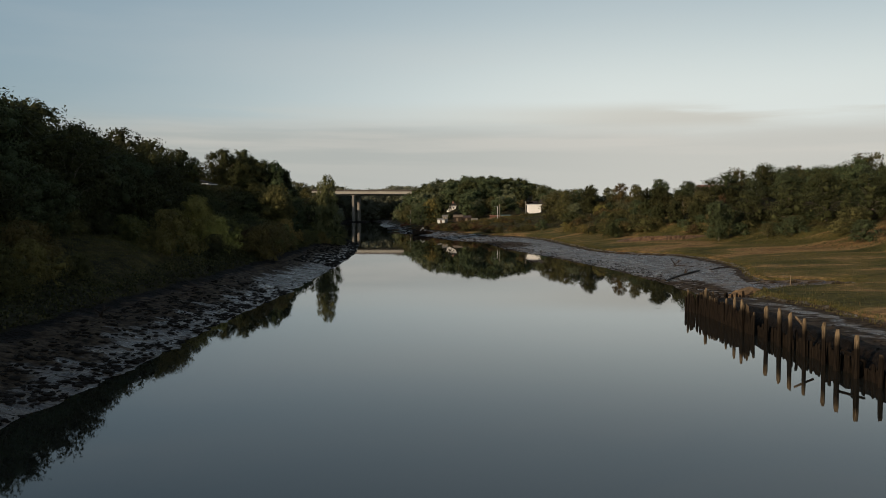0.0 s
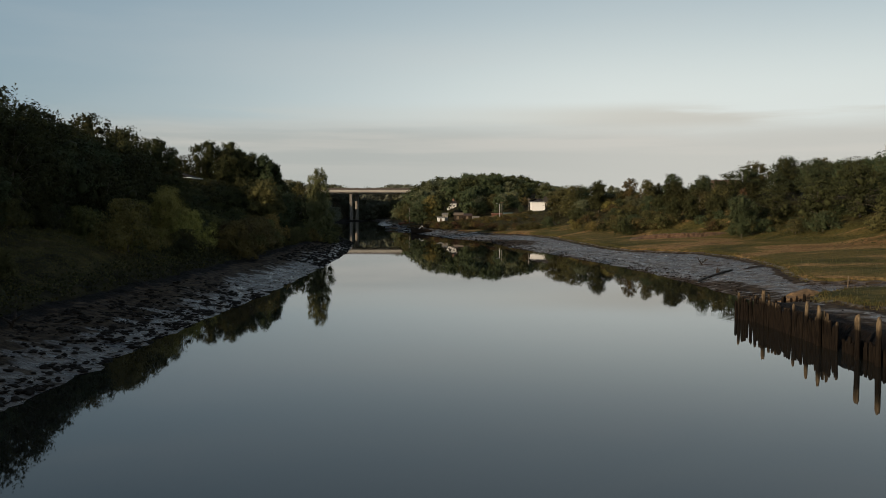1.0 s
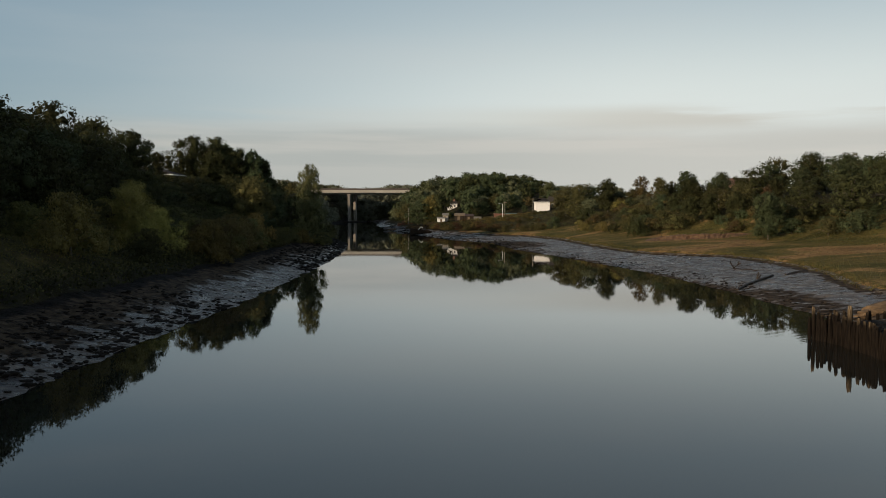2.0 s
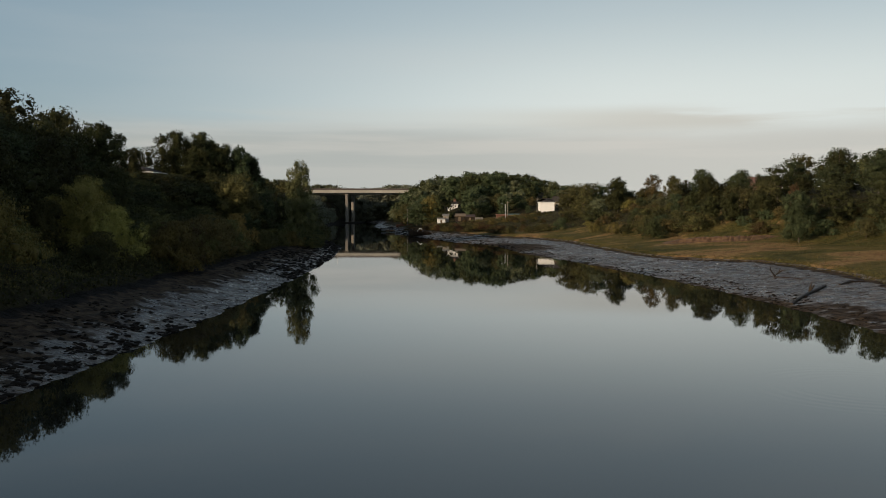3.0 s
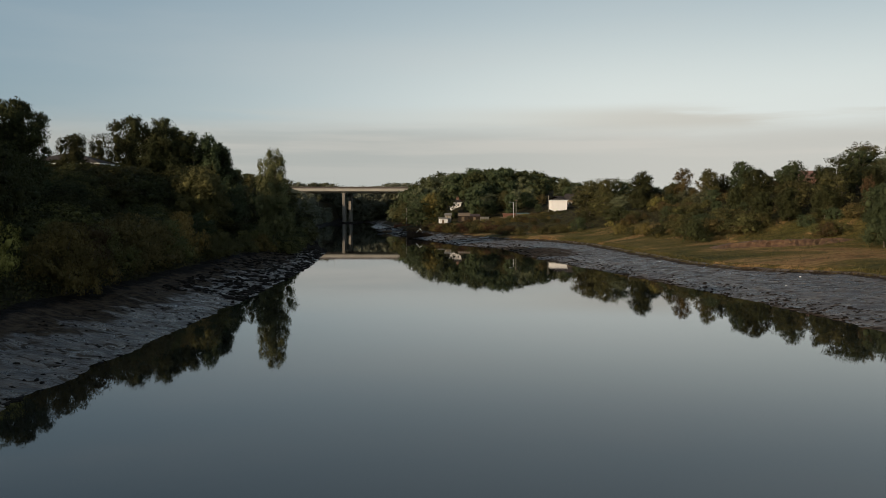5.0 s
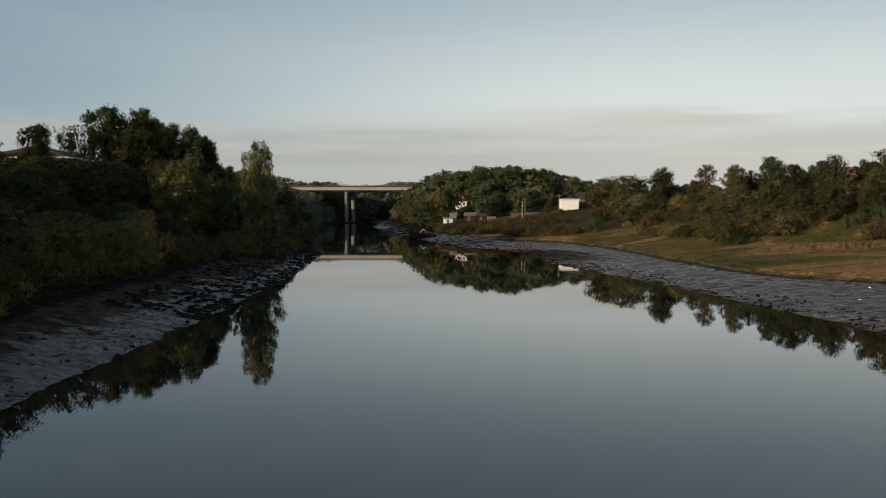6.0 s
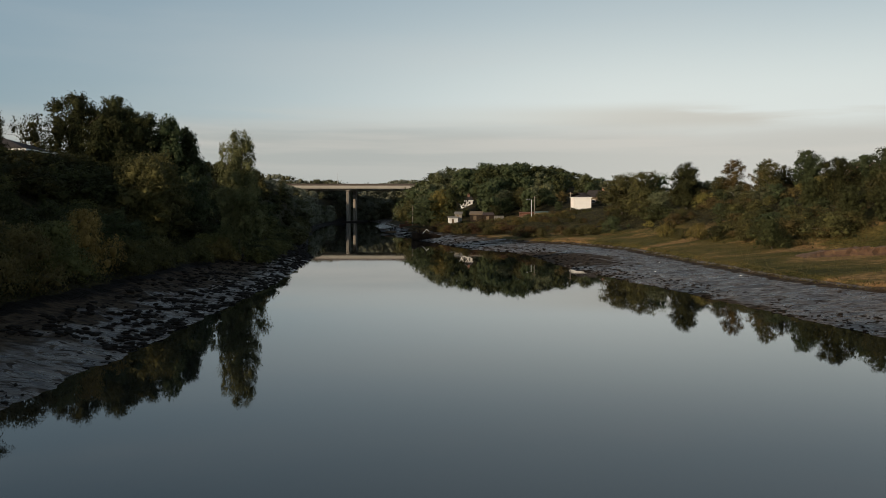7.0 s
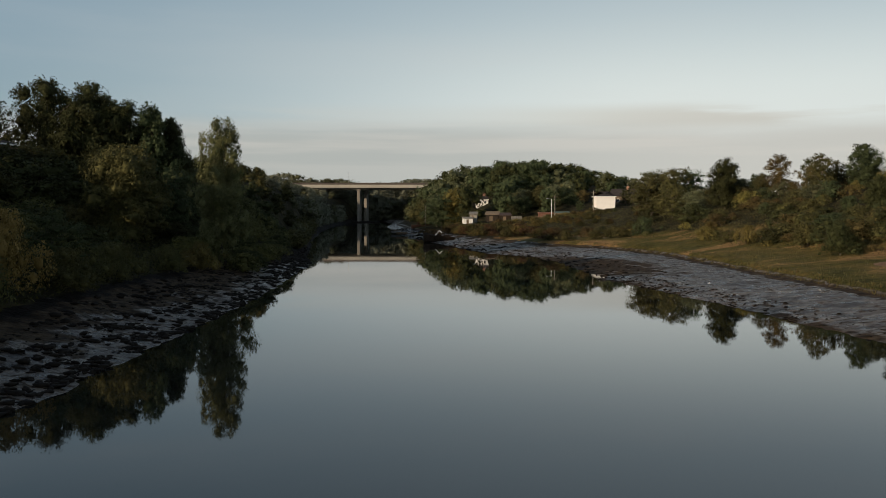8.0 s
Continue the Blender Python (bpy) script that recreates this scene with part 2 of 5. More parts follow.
def ground_material():
    """Wet mud, salt-marsh grass and shaded woodland soil, blended by the sheet's own masks."""
    m, nt, p, N, K = mat("river_ground")
    co = N("ShaderNodeTexCoord")

    def tex(scale, detail=6, stretch=(1, 1, 1), dist=0.0):
        mp, n = N("ShaderNodeMapping"), N("ShaderNodeTexNoise")
        mp.inputs["Scale"].default_value = stretch
        K(co.outputs["Object"], mp.inputs[0])
        K(mp.outputs[0], n.inputs["Vector"])
        n.inputs["Scale"].default_value, n.inputs["Detail"].default_value, n.inputs["Distortion"].default_value = scale, detail, dist
        return n

    def attr(name):
        a = N("ShaderNodeAttribute")
        a.attribute_name = name
        return a

    def mixc(f, x, y):
        k = N("ShaderNodeMix")
        k.data_type = "RGBA"
        K(f, k.inputs["Factor"])
        K(x, k.inputs["A"])
        K(y, k.inputs["B"])
        return k.outputs["Result"]

    def masked(name, n, soft=0.6):
        """The mask with an edge frayed by noise."""
        s = N("ShaderNodeMath")
        s.operation = "MULTIPLY_ADD"
        s.inputs[1].default_value, s.inputs[2].default_value = soft, -soft / 2
        K(n.outputs[0], s.inputs[0])
        t = N("ShaderNodeMath")
        t.operation = "ADD"
        K(attr(name).outputs["Fac"], t.inputs[0])
        K(s.outputs[0], t.inputs[1])
        r = N("ShaderNodeMapRange")
        r.inputs["From Min"].default_value, r.inputs["From Max"].default_value = 0.38, 0.62
        r.interpolation_type = "SMOOTHSTEP"
        K(t.outputs[0], r.inputs["Value"])
        return r.outputs[0]

    # woodland floor and scrub
    soil = ramp(N, ((0.3, (0.010, 0.009, 0.005)), (0.55, (0.027, 0.024, 0.011)), (0.75, (0.065, 0.052, 0.022))))
    K(tex(0.35).outputs[0], soil.inputs[0])
    # marsh: broad drifts of straw, ochre and green along the shore
    marsh = ramp(N, ((0.33, (0.042, 0.042, 0.011)), (0.43, (0.080, 0.069, 0.019)), (0.51, (0.122, 0.092, 0.029)), (0.57, (0.25, 0.155, 0.066)), (0.63, (0.19, 0.108, 0.046)), (0.72, (0.072, 0.063, 0.018))))
    drift = tex(0.055, 9, (0.8, 1.2, 1), 0.8)
    drift.inputs["Roughness"].default_value = 0.6
    K(drift.outputs[0], marsh.inputs[0])
    fine = ramp(N, ((0.3, (0.55, 0.55, 0.55)), (0.7, (1.25, 1.25, 1.25))))
    K(tex(1.6, 6).outputs[0], fine.inputs[0])
    mm = N("ShaderNodeMix")
    mm.data_type, mm.blend_type = "RGBA", "MULTIPLY"
    mm.inputs["Factor"].default_value = 1.0
    K(marsh.outputs[0], mm.inputs["A"])
    K(fine.outputs[0], mm.inputs["B"])
    # mud: grey-brown silt, darker weed and stone patches
    mud = ramp(N, ((0.36, (0.024, 0.017, 0.012)), (0.5, (0.066, 0.050, 0.036)), (0.66, (0.13, 0.102, 0.074))))
    K(tex(0.9, 9, (0.5, 1.1, 1), 0.6).outputs[0], mud.inputs[0])
    weed = ramp(N, ((0.33, (0.010, 0.0065, 0.004)), (0.5, (0.040, 0.028, 0.017)), (0.68, (0.075, 0.054, 0.034))))
    K(tex(1.3, 6).outputs[0], weed.inputs[0])
    weed_f = masked("weed", tex(0.5, 9), 1.3)
    # near-black mud; on the upper west bank it carries the bushes' shade
    shade_black = ramp(N, ((0.35, (0.002, 0.0016, 0.0012)), (0.65, (0.011, 0.008, 0.006))))
    K(tex(1.7, 6).outputs[0], shade_black.inputs[0])
    # black pits and runnels left by the tide
    pit = ramp(N, ((0.57, (0, 0, 0)), (0.62, (1, 1, 1))))
    K(tex(1.1, 10, (0.75, 1.0, 1), 1.2).outputs[0], pit.inputs[0])
    silt = mixc(pit.outputs[0], mud.outputs[0], weed.outputs[0])
    mudw = mixc(weed_f, silt, mixc(masked("shade_black", tex(0.6, 8), 0.9), weed.outputs[0], shade_black.outputs[0]))
    marsh_f, mud_f = masked("marsh", tex(0.25, 8), 0.5), masked("mud", tex(0.7, 8), 0.45)
    c = mixc(marsh_f, soil.outputs[0], mm.outputs["Result"])
    c = mixc(mud_f, c, mudw)
    K(c, p.inputs["Base Color"])
    # wet silt shines, weed and dry ground do not
    def grey(v):
        q = N("ShaderNodeRGB")
        q.outputs[0].default_value = (v, v, v, 1)
        return q.outputs[0]

    wet = ramp(N, ((0.42, (0.27, 0.27, 0.27)), (0.58, (0.55, 0.55, 0.55))))
    K(tex(0.8, 6).outputs[0], wet.inputs[0])
    K(mixc(mud_f, grey(0.95), mixc(weed_f, mixc(pit.outputs[0], wet.outputs[0], grey(0.7)), grey(0.8))), p.inputs["Roughness"])
    K(mixc(mud_f, grey(0.08), mixc(weed_f, mixc(pit.outputs[0], grey(0.46), grey(0.08)), grey(0.06))), p.inputs["Specular IOR Level"])
    bmp = N("ShaderNodeBump")
    bmp.inputs["Strength"].default_value, bmp.inputs["Distance"].default_value = 1.0, 0.28
    lumps, grit = tex(2.2, 9, (0.6, 1.3, 1), 0.4), tex(8.0, 6)
    both = N("ShaderNodeMath")
    both.operation = "MULTIPLY_ADD"
    both.inputs[1].default_value = 0.35
    K(grit.outputs[0], both.inputs[0])
    K(lumps.outputs[0], both.inputs[2])
    K(both.outputs[0], bmp.inputs["Height"])
    K(bmp.outputs[0], p.inputs["Normal"])
    return m


def water_material():
    m, nt, p, N, K = mat("river_water")
    p.inputs["Base Color"].default_value = (0.012, 0.013, 0.011, 1)
    p.inputs["Roughness"].default_value = 0.02
    p.inputs["IOR"].default_value = 1.333
    co = N("ShaderNodeTexCoord")
    mp = N("ShaderNodeMapping")
    mp.inputs["Scale"].default_value = (0.55, 1.0, 1.0)
    K(co.outputs["Object"], mp.inputs[0])
    a, b = N("ShaderNodeTexNoise"), N("ShaderNodeTexNoise")
    a.inputs["Scale"].default_value, a.inputs["Detail"].default_value = 0.9, 3
    b.inputs["Scale"].default_value, b.inputs["Detail"].default_value = 0.06, 2
    K(mp.outputs[0], a.inputs["Vector"])
    K(mp.outputs[0], b.inputs["Vector"])
    mu = N("ShaderNodeMath")
    mu.operation = "MULTIPLY"
    K(a.outputs[0], mu.inputs[0])
    K(b.outputs[0], mu.inputs[1])
    # rings spreading from where a fish has risen by the piling
    def op(kind, x, y=None):
        n = N("ShaderNodeMath")
        n.operation = kind
        for i, v in enumerate((x, y)):
            if isinstance(v, (int, float)):
                n.inputs[i].default_value = v
            elif v is not None:
                K(v, n.inputs[i])
        return n.outputs[0]

    dist = N("ShaderNodeVectorMath")
    dist.operation = "DISTANCE"
    dist.inputs[1].default_value = (22.0, 100.5, 0)
    K(co.outputs["Object"], dist.inputs[0])
    far = op("DIVIDE", op("SUBTRACT", dist.outputs["Value"], 5.0), 2.6)
    ring = op("MULTIPLY", op("SINE", op("MULTIPLY", dist.outputs["Value"], 7.5)), op("EXPONENT", op("MULTIPLY", op("MULTIPLY", far, far), -1.0)))
    total = op("ADD", mu.outputs[0], op("MULTIPLY", ring, 0.45))
    bmp = N("ShaderNodeBump")
    bmp.inputs["Strength"].default_value, bmp.inputs["Distance"].default_value = 0.05, 0.02
    K(total, bmp.inputs["Height"])
    K(bmp.outputs[0], p.inputs["Normal"])
    return m


STONE.node_tree.nodes["Principled BSDF"].inputs["Specular IOR Level"].default_value = 0.05
WET_TIMBER.node_tree.nodes["Principled BSDF"].inputs["Specular IOR Level"].default_value = 0.15
TIDE.node_tree.nodes["Principled BSDF"].inputs["Specular IOR Level"].default_value = 0.05
SLATE.node_tree.nodes["Principled BSDF"].inputs["Specular IOR Level"].default_value = 0.1
GROUND, WATER = ground_material(), water_material()

# ---- plan of the valley: shore lines x over y, in metres ----
def line(*pts):
    ys, xs = [p[0] for p in pts], [p[1] for p in pts]
    return lambda y: np.interp(y, ys, xs)


WEST_SHORE = line((-400, -26), (48, -22.4), (70, -21.5), (100, -21.4), (130, -20.2), (180, -20.3), (220, -21.2), (245, -22.3), (292, -26.0),
                  (305, -29), (400, -44), (500, -58), (600, -68), (660, -72), (738, -74), (800, -72), (900, -120), (1200, -140))
EAST_SHORE = line((-400, 36), (30, 28), (56, 27.9), (101.5, 27.9), (104, 31), (115, 33.6), (140, 32.8), (165, 31.7), (188, 29.0), (208, 26), (228, 22.6),
                  (252, 17.9), (274, 15.3), (296, 14.5), (318, 10), (328, 2.5), (356, -3.2), (383, -9.6), (429, -16.7), (505, -29.3), (600, -40), (738, -46), (900, -96), (1200, -110))
MARSH_EDGE = line((-400, 42), (56, 35), (87, 36), (103, 33.5), (112, 37), (118, 44), (122, 54), (127, 54), (131, 43.5), (140, 45), (155, 49), (171, 51.5),
                  (190, 51.5), (199, 50), (206, 45), (212, 39), (223, 36.4), (255, 34.6), (300, 32.5), (324, 26.6), (345, 14), (383, 1), (430, -9), (505, -22), (600, -34), (738, -40), (900, -90), (1200, -104))
SCRUB_EDGE = line((-400, 92), (100, 86), (187, 78), (225, 68), (242, 62), (262, 50), (282, 43.5), (303, 39), (337, 32.5), (363, 26), (400, 9), (435, -2), (505, -17), (600, -30), (738, -37), (900, -84), (1200, -98))


def wobble(x, y, s, seed=0.0):
    """Cheap smooth noise of about unit size and wavelength s, for arrays."""
    x, y = x / s * 6.283, y / s * 6.283
    return (np.sin(x + 1.3 * np.sin(0.7 * y + seed)) * np.cos(y * 0.9 + 1.1 * np.sin(0.8 * x + seed * 2.1)) + 0.5 * np.sin(1.9 * x + 2.3 * y + seed * 3.7) * np.cos(2.2 * x - 1.7 * y + seed)) / 1.5


def masks(x, y):
    """Height of the ground and its mud, weed, marsh and shade-and-black-mud masks (0 to 1)."""
    x, y = np.asarray(x, float), np.asarray(y, float)
    near = np.clip(1 - (y - 120) / 500, 0.2, 1)
    dw = WEST_SHORE(y) - x + 0.5 * wobble(x, y, 9, 1) + 0.22 * wobble(x, y, 3.1, 5)
    dw = dw * np.where(dw > 0, np.interp(y, (285, 330, 400), (1, 2.6, 5.0)), 1)
    # west bank: mud slope, scrub terrace, steep wooded hill
    zw = np.interp(dw, (-30, -8, 0, 4, 9.5, 12, 20, 27, 42, 52, 120, 400, 2000), (-4, -1.3, 0, 0.65, 1.75, 2.4, 3.3, 5.2, 13.2, 14.6, 17, 24, 40))
    hump = np.exp(-((y - 118) / 22) ** 2)
    zw = zw + np.where(dw > 11, 2.6 * hump * np.clip((dw - 11) / 6, 0, 1), 0)
    # east bank: mud flat, low marsh with a cut edge, scrub slope
    es, me, se = EAST_SHORE(y), MARSH_EDGE(y), SCRUB_EDGE(y)
    pile = np.clip((y - 20) / 10, 0, 1) * np.clip((103 - y) / 2, 0, 1)
    xe = x + (0.5 * wobble(x, y, 8, 3) + 0.25 * wobble(x, y, 2.7, 9)) * (1 - 0.85 * pile * (x < es + 3))
    de = xe - es
    u = np.clip(de / np.maximum(me - es, 0.5), 0, 1.2)
    zmud = np.where(de < 0, np.maximum(de * 0.18, -4), 1.15 * np.clip(u, 0, 1) ** 0.75)
    zmud = np.where(de > 0, zmud + pile * (1.55 * np.clip(de / 1.2, 0, 1) - 1.0 * np.clip(u, 0, 1)), zmud * (1 + 2 * pile))
    step = np.clip((xe - me) / 0.9, 0, 1)
    ze = zmud + step * (0.45 + np.interp(y, (90, 160, 330, 400), (0.7, 1.7, 1.5, 0.5)) * np.clip((xe - me) / np.maximum(se - me, 4), 0, 1.0) ** 0.8)
    over = np.clip(x - se, 0, None)
    yard = 1 - 0.66 * np.exp(-((y - 450) / 24) ** 2 - ((over - 26) / 13) ** 2)
    ze = ze + yard * np.interp(y, (350, 415, 470, 520), (1.0, 0.56, 0.62, 0.8)) * np.interp(over, (0, 8, 30, 60, 150, 500, 2000), (0, 1.6, 8.8, 12.5, 15, 24, 40))
    ze = ze + 8.5 * np.exp(-((x - 25) / 45) ** 2 - ((y - 545) / 70) ** 2) * np.clip(over / 20, 0, 1)
    mid = (WEST_SHORE(y) + es) / 2
    z = np.where(x < mid, zw, ze)
    west = x < mid
    far = np.clip((y - 772) / 50, 0, 1)
    z = np.maximum(z, np.where(far > 0, -3 + far * (5 + 12 * np.clip((y - 800) / 200, 0, 1)), -9))
    land = np.clip((z - 0.2) / 1.5, 0, 1)
    z = z + land * (0.10 * wobble(x, y, 5, 2) + 0.22 * wobble(x, y, 17, 4)) * np.where(west | (x > se), 1, 0.5)
    mud = np.where(west, np.clip((11.5 - dw) / 1.2, 0, 1), 1 - step)
    # clods, gullies and ripples on the mud
    g = mud * np.clip(z + 0.4, 0, 1)
    z = z + g * (1 - 0.7 * pile * ~west) * (0.035 * wobble(x, y, 2.6, 7) + 0.035 * wobble(x * 0.5, y, 1.9, 8) + 0.10 * wobble(x, y, 7.5, 6) + 0.05 * wobble(x * 0.35, y, 4.3, 2)) * np.where(y < 330, 1, 0.5)
    weed_w = 0.95 * np.clip((dw - np.interp(y, (50, 100, 130, 190, 230), (0.2, 0.8, 1.6, 1.6, 0.2)) - 1.3 * wobble(x, y, 13, 3)) / 6.5, 0, 1)
    bar = np.exp(-((y - 285 - (x - 18) * -0.9) / 26) ** 2) * np.clip(1.25 - (xe - es) / 14, 0, 1)
    weed_e = np.maximum(bar, 0.6 * np.clip((2.0 + 1.8 * wobble(x, y, 34, 1) + 1.4 * wobble(x, y, 11, 4) - de) / 2.6, 0, 1))
    weed_e = np.maximum(weed_e, 0.62 * np.clip((152 - y) / 12, 0, 1) * np.clip((7 - de) / 3, 0, 1))
    weed_e = np.maximum(weed_e, np.maximum(pile * np.interp(de, (1.6, 3.0), (1.0, 0.42)), np.clip((y - 236) / 12, 0, 1) * np.clip((385 - y) / 20, 0, 1) * np.interp(y, (290, 325), (0.2, 0.46))))
    weed_e = np.maximum(weed_e, 0.9 * np.exp(-((xe - me + 0.7) / 1.1) ** 2))
    weed = np.where(west, 0.12 + 0.75 * np.maximum(weed_w, np.clip((y - 275) / 25, 0, 1)), weed_e)
    marsh = np.where(west, np.clip(1.6 - np.abs(dw - 19) / 6, 0, 1) * 0.46 * hump, step * (1 - np.clip(over / np.interp(y, (280, 345), (36, 6)), 0, 1)) * np.clip((395 - y) / 40, 0, 1))
    # upper west bank darkened for shade; black mud beyond y 262 and by piling
    shade_black = np.where(west, np.maximum(0.8 * np.clip((dw - 7.5) / 3.0, 0, 1), 0.7 * np.clip((y - 262) / 30, 0, 1)), pile * np.clip((2.6 - de) / 1.0, 0, 1))
    return z, mud, weed, marsh, shade_black


def height(x, y):
    return float(masks(np.array([x]), np.array([y]))[0][0])


def spread(*runs):
    """Grid lines: runs of (start, end, step)."""
    out = []
    for a, b, s in runs:
        out += list(np.arange(a, b, s))
    return np.array(out + [runs[-1][1]])


def make_ground():
    xs = spread((-3000, -400, 260), (-400, -120, 20), (-120, -48, 3), (-48, -36, 1.2), (-36, -18, 0.45), (-18, 12, 3), (12, 56, 0.5), (56, 90, 1.5), (90, 160, 5), (160, 400, 24), (400, 3000, 260))
    ys = spread((-1200, -40, 116), (-40, 40, 8), (40, 250, 0.9), (250, 345, 1.3), (345, 520, 3.5), (520, 780, 8), (780, 1100, 20), (1100, 3800, 270))
    X, Y = np.meshgrid(xs, ys)
    z, mud, weed, marsh, shade_black = masks(X.ravel(), Y.ravel())
    co = np.stack([X.ravel(), Y.ravel(), z], 1)
    nx, ny = len(xs), len(ys)
    i = np.arange(nx * ny).reshape(ny, nx)
    quads = np.stack([i[:-1, :-1], i[:-1, 1:], i[1:, 1:], i[1:, :-1]], -1).reshape(-1, 4)
    me = bpy.data.meshes.new("ground")
    me.vertices.add(len(co))
    me.vertices.foreach_set("co", co.ravel())
    me.loops.add(quads.size)
    me.loops.foreach_set("vertex_index", quads.ravel().astype(np.int32))
    me.polygons.add(len(quads))
    me.polygons.foreach_set("loop_start", np.arange(0, quads.size, 4, dtype=np.int32))
    me.polygons.foreach_set("use_smooth", np.ones(len(quads), bool))
    for name, v in (("mud", mud), ("weed", weed), ("marsh", marsh), ("shade_black", shade_black)):
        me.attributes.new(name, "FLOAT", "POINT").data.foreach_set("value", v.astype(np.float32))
    me.update(calc_edges=True)
    me.materials.append(GROUND)
    return tagged(new("ground", me), "wet tidal mud banks, ochre salt marsh and wooded valley sides", "ground", kind="structure")


def make_water():
    me = bpy.data.meshes.new("water")
    me.from_pydata([(-400, -1200, 0), (400, -1200, 0), (400, 1300, 0), (-400, 1300, 0)], [], [(0, 1, 2, 3)])
    me.materials.append(WATER)
    return tagged(new("water", me), "calm dark river reflecting sky and wooded banks", "river", kind="structure")


ground, water = make_ground(), make_water()


# ---- mesh helpers ----
class Geo:
    """Collects vertices and faces for one mesh."""

    def __init__(self):
        self.v, self.f = [], []

    def box(self, x0, y0, z0, x1, y1, z1):
        n = len(self.v)
        self.v += [(x0, y0, z0), (x1, y0, z0), (x1, y1, z0), (x0, y1, z0), (x0, y0, z1), (x1, y0, z1), (x1, y1, z1), (x0, y1, z1)]
        self.f += [tuple(n + k for k in q) for q in ((0, 3, 2, 1), (4, 5, 6, 7), (0, 1, 5, 4), (1, 2, 6, 5), (2, 3, 7, 6), (3, 0, 4, 7))]
        return self

    def tube(self, pts, radii, sides=6, cap=True):
        n = len(self.v)
        pts = [Vector(p) for p in pts]
        for k, (p, r) in enumerate(zip(pts, radii)):
            d = (pts[min(k + 1, len(pts) - 1)] - pts[max(k - 1, 0)]).normalized()
            a = d.orthogonal().normalized()
            b = d.cross(a)
            for s in range(sides):
                t = 6.28319 * s / sides
                self.v.append(tuple(p + a * math.cos(t) * r + b * math.sin(t) * r))
        for k in range(len(pts) - 1):
            for s in range(sides):
                a, b = n + k * sides + s, n + k * sides + (s + 1) % sides
                self.f.append((a, b, b + sides, a + sides))
        if cap:
            self.f.append(tuple(n + s for s in range(sides))[::-1])
            self.f.append(tuple(n + (len(pts) - 1) * sides + s for s in range(sides)))
        return self

    def prism(self, poly, axis, a, b):
        """A polygon drawn in the plane across the axis ('x' or 'y'), pushed from a to b."""
        n, k = len(self.v), len(poly)
        for w in (a, b):
            self.v += [(w, p, q) if axis == "x" else (p, w, q) for p, q in poly]
        self.f.append(tuple(n + i for i in range(k)))
        self.f.append(tuple(n + k + i for i in reversed(range(k))))
        self.f += [(n + (i + 1) % k, n + i, n + k + i, n + k + (i + 1) % k) for i in range(k)]
        return self

    def mesh(self, name, material, bevel=0.0):
        me = bpy.data.meshes.new(name)
        me.from_pydata(self.v, [], self.f)
        bm = bmesh.new()
        bm.from_mesh(me)
        bmesh.ops.recalc_face_normals(bm, faces=bm.faces)
        if bevel:
            bmesh.ops.bevel(bm, geom=list(bm.edges), offset=bevel, segments=1, affect="EDGES", clamp_overlap=True)
        bm.to_mesh(me)
        bm.free()
        me.materials.append(material)
        return me


def part(name, geo, material, parent=None, label="", bevel=0.0):
    """One mesh object, a part of its thing."""
    ob = new(name, geo if isinstance(geo, bpy.types.Mesh) else geo.mesh(name, material, bevel))
    ob.parent = parent
    if label:
        tagged(ob, label)
    return ob


def thing(name, m, label, category, group="", kind=""):
    ob = new(name)
    ob.empty_display_size = 0.3
    ob.matrix_basis = m
    return tagged(ob, label, category, group, kind)

# ---- trees and shrubs ----
PROFILE = {
    "round": ((0, 0.72), (0.15, 0.92), (0.4, 1.0), (0.65, 0.97), (0.82, 0.78), (0.94, 0.48), (1, 0.12)),
    "column": ((0, 0.45), (0.15, 0.8), (0.4, 1.0), (0.65, 0.85), (0.85, 0.58), (0.95, 0.33), (1, 0.08)),
    "poplar": ((0, 0.35), (0.1, 0.75), (0.28, 1.0), (0.45, 0.95), (0.58, 0.72), (0.7, 0.66), (0.82, 0.68), (0.92, 0.46), (1, 0.14)),
    "dome": ((0, 0.92), (0.2, 1.0), (0.5, 0.93), (0.75, 0.72), (0.92, 0.42), (1, 0.1)),
    "oval": ((0, 0.75), (0.2, 0.95), (0.45, 1.0), (0.7, 0.92), (0.87, 0.68), (0.96, 0.38), (1, 0.1)),
}


def ball(rings):
    bm = bmesh.new()
    bmesh.ops.create_icosphere(bm, subdivisions=rings, radius=1)
    v, f = np.array([q.co[:] for q in bm.verts]), np.array([[q.index for q in p.verts] for p in bm.faces])
    bm.free()
    return v, f


BALLS = {"fine": ball(2), "coarse": ball(1)}


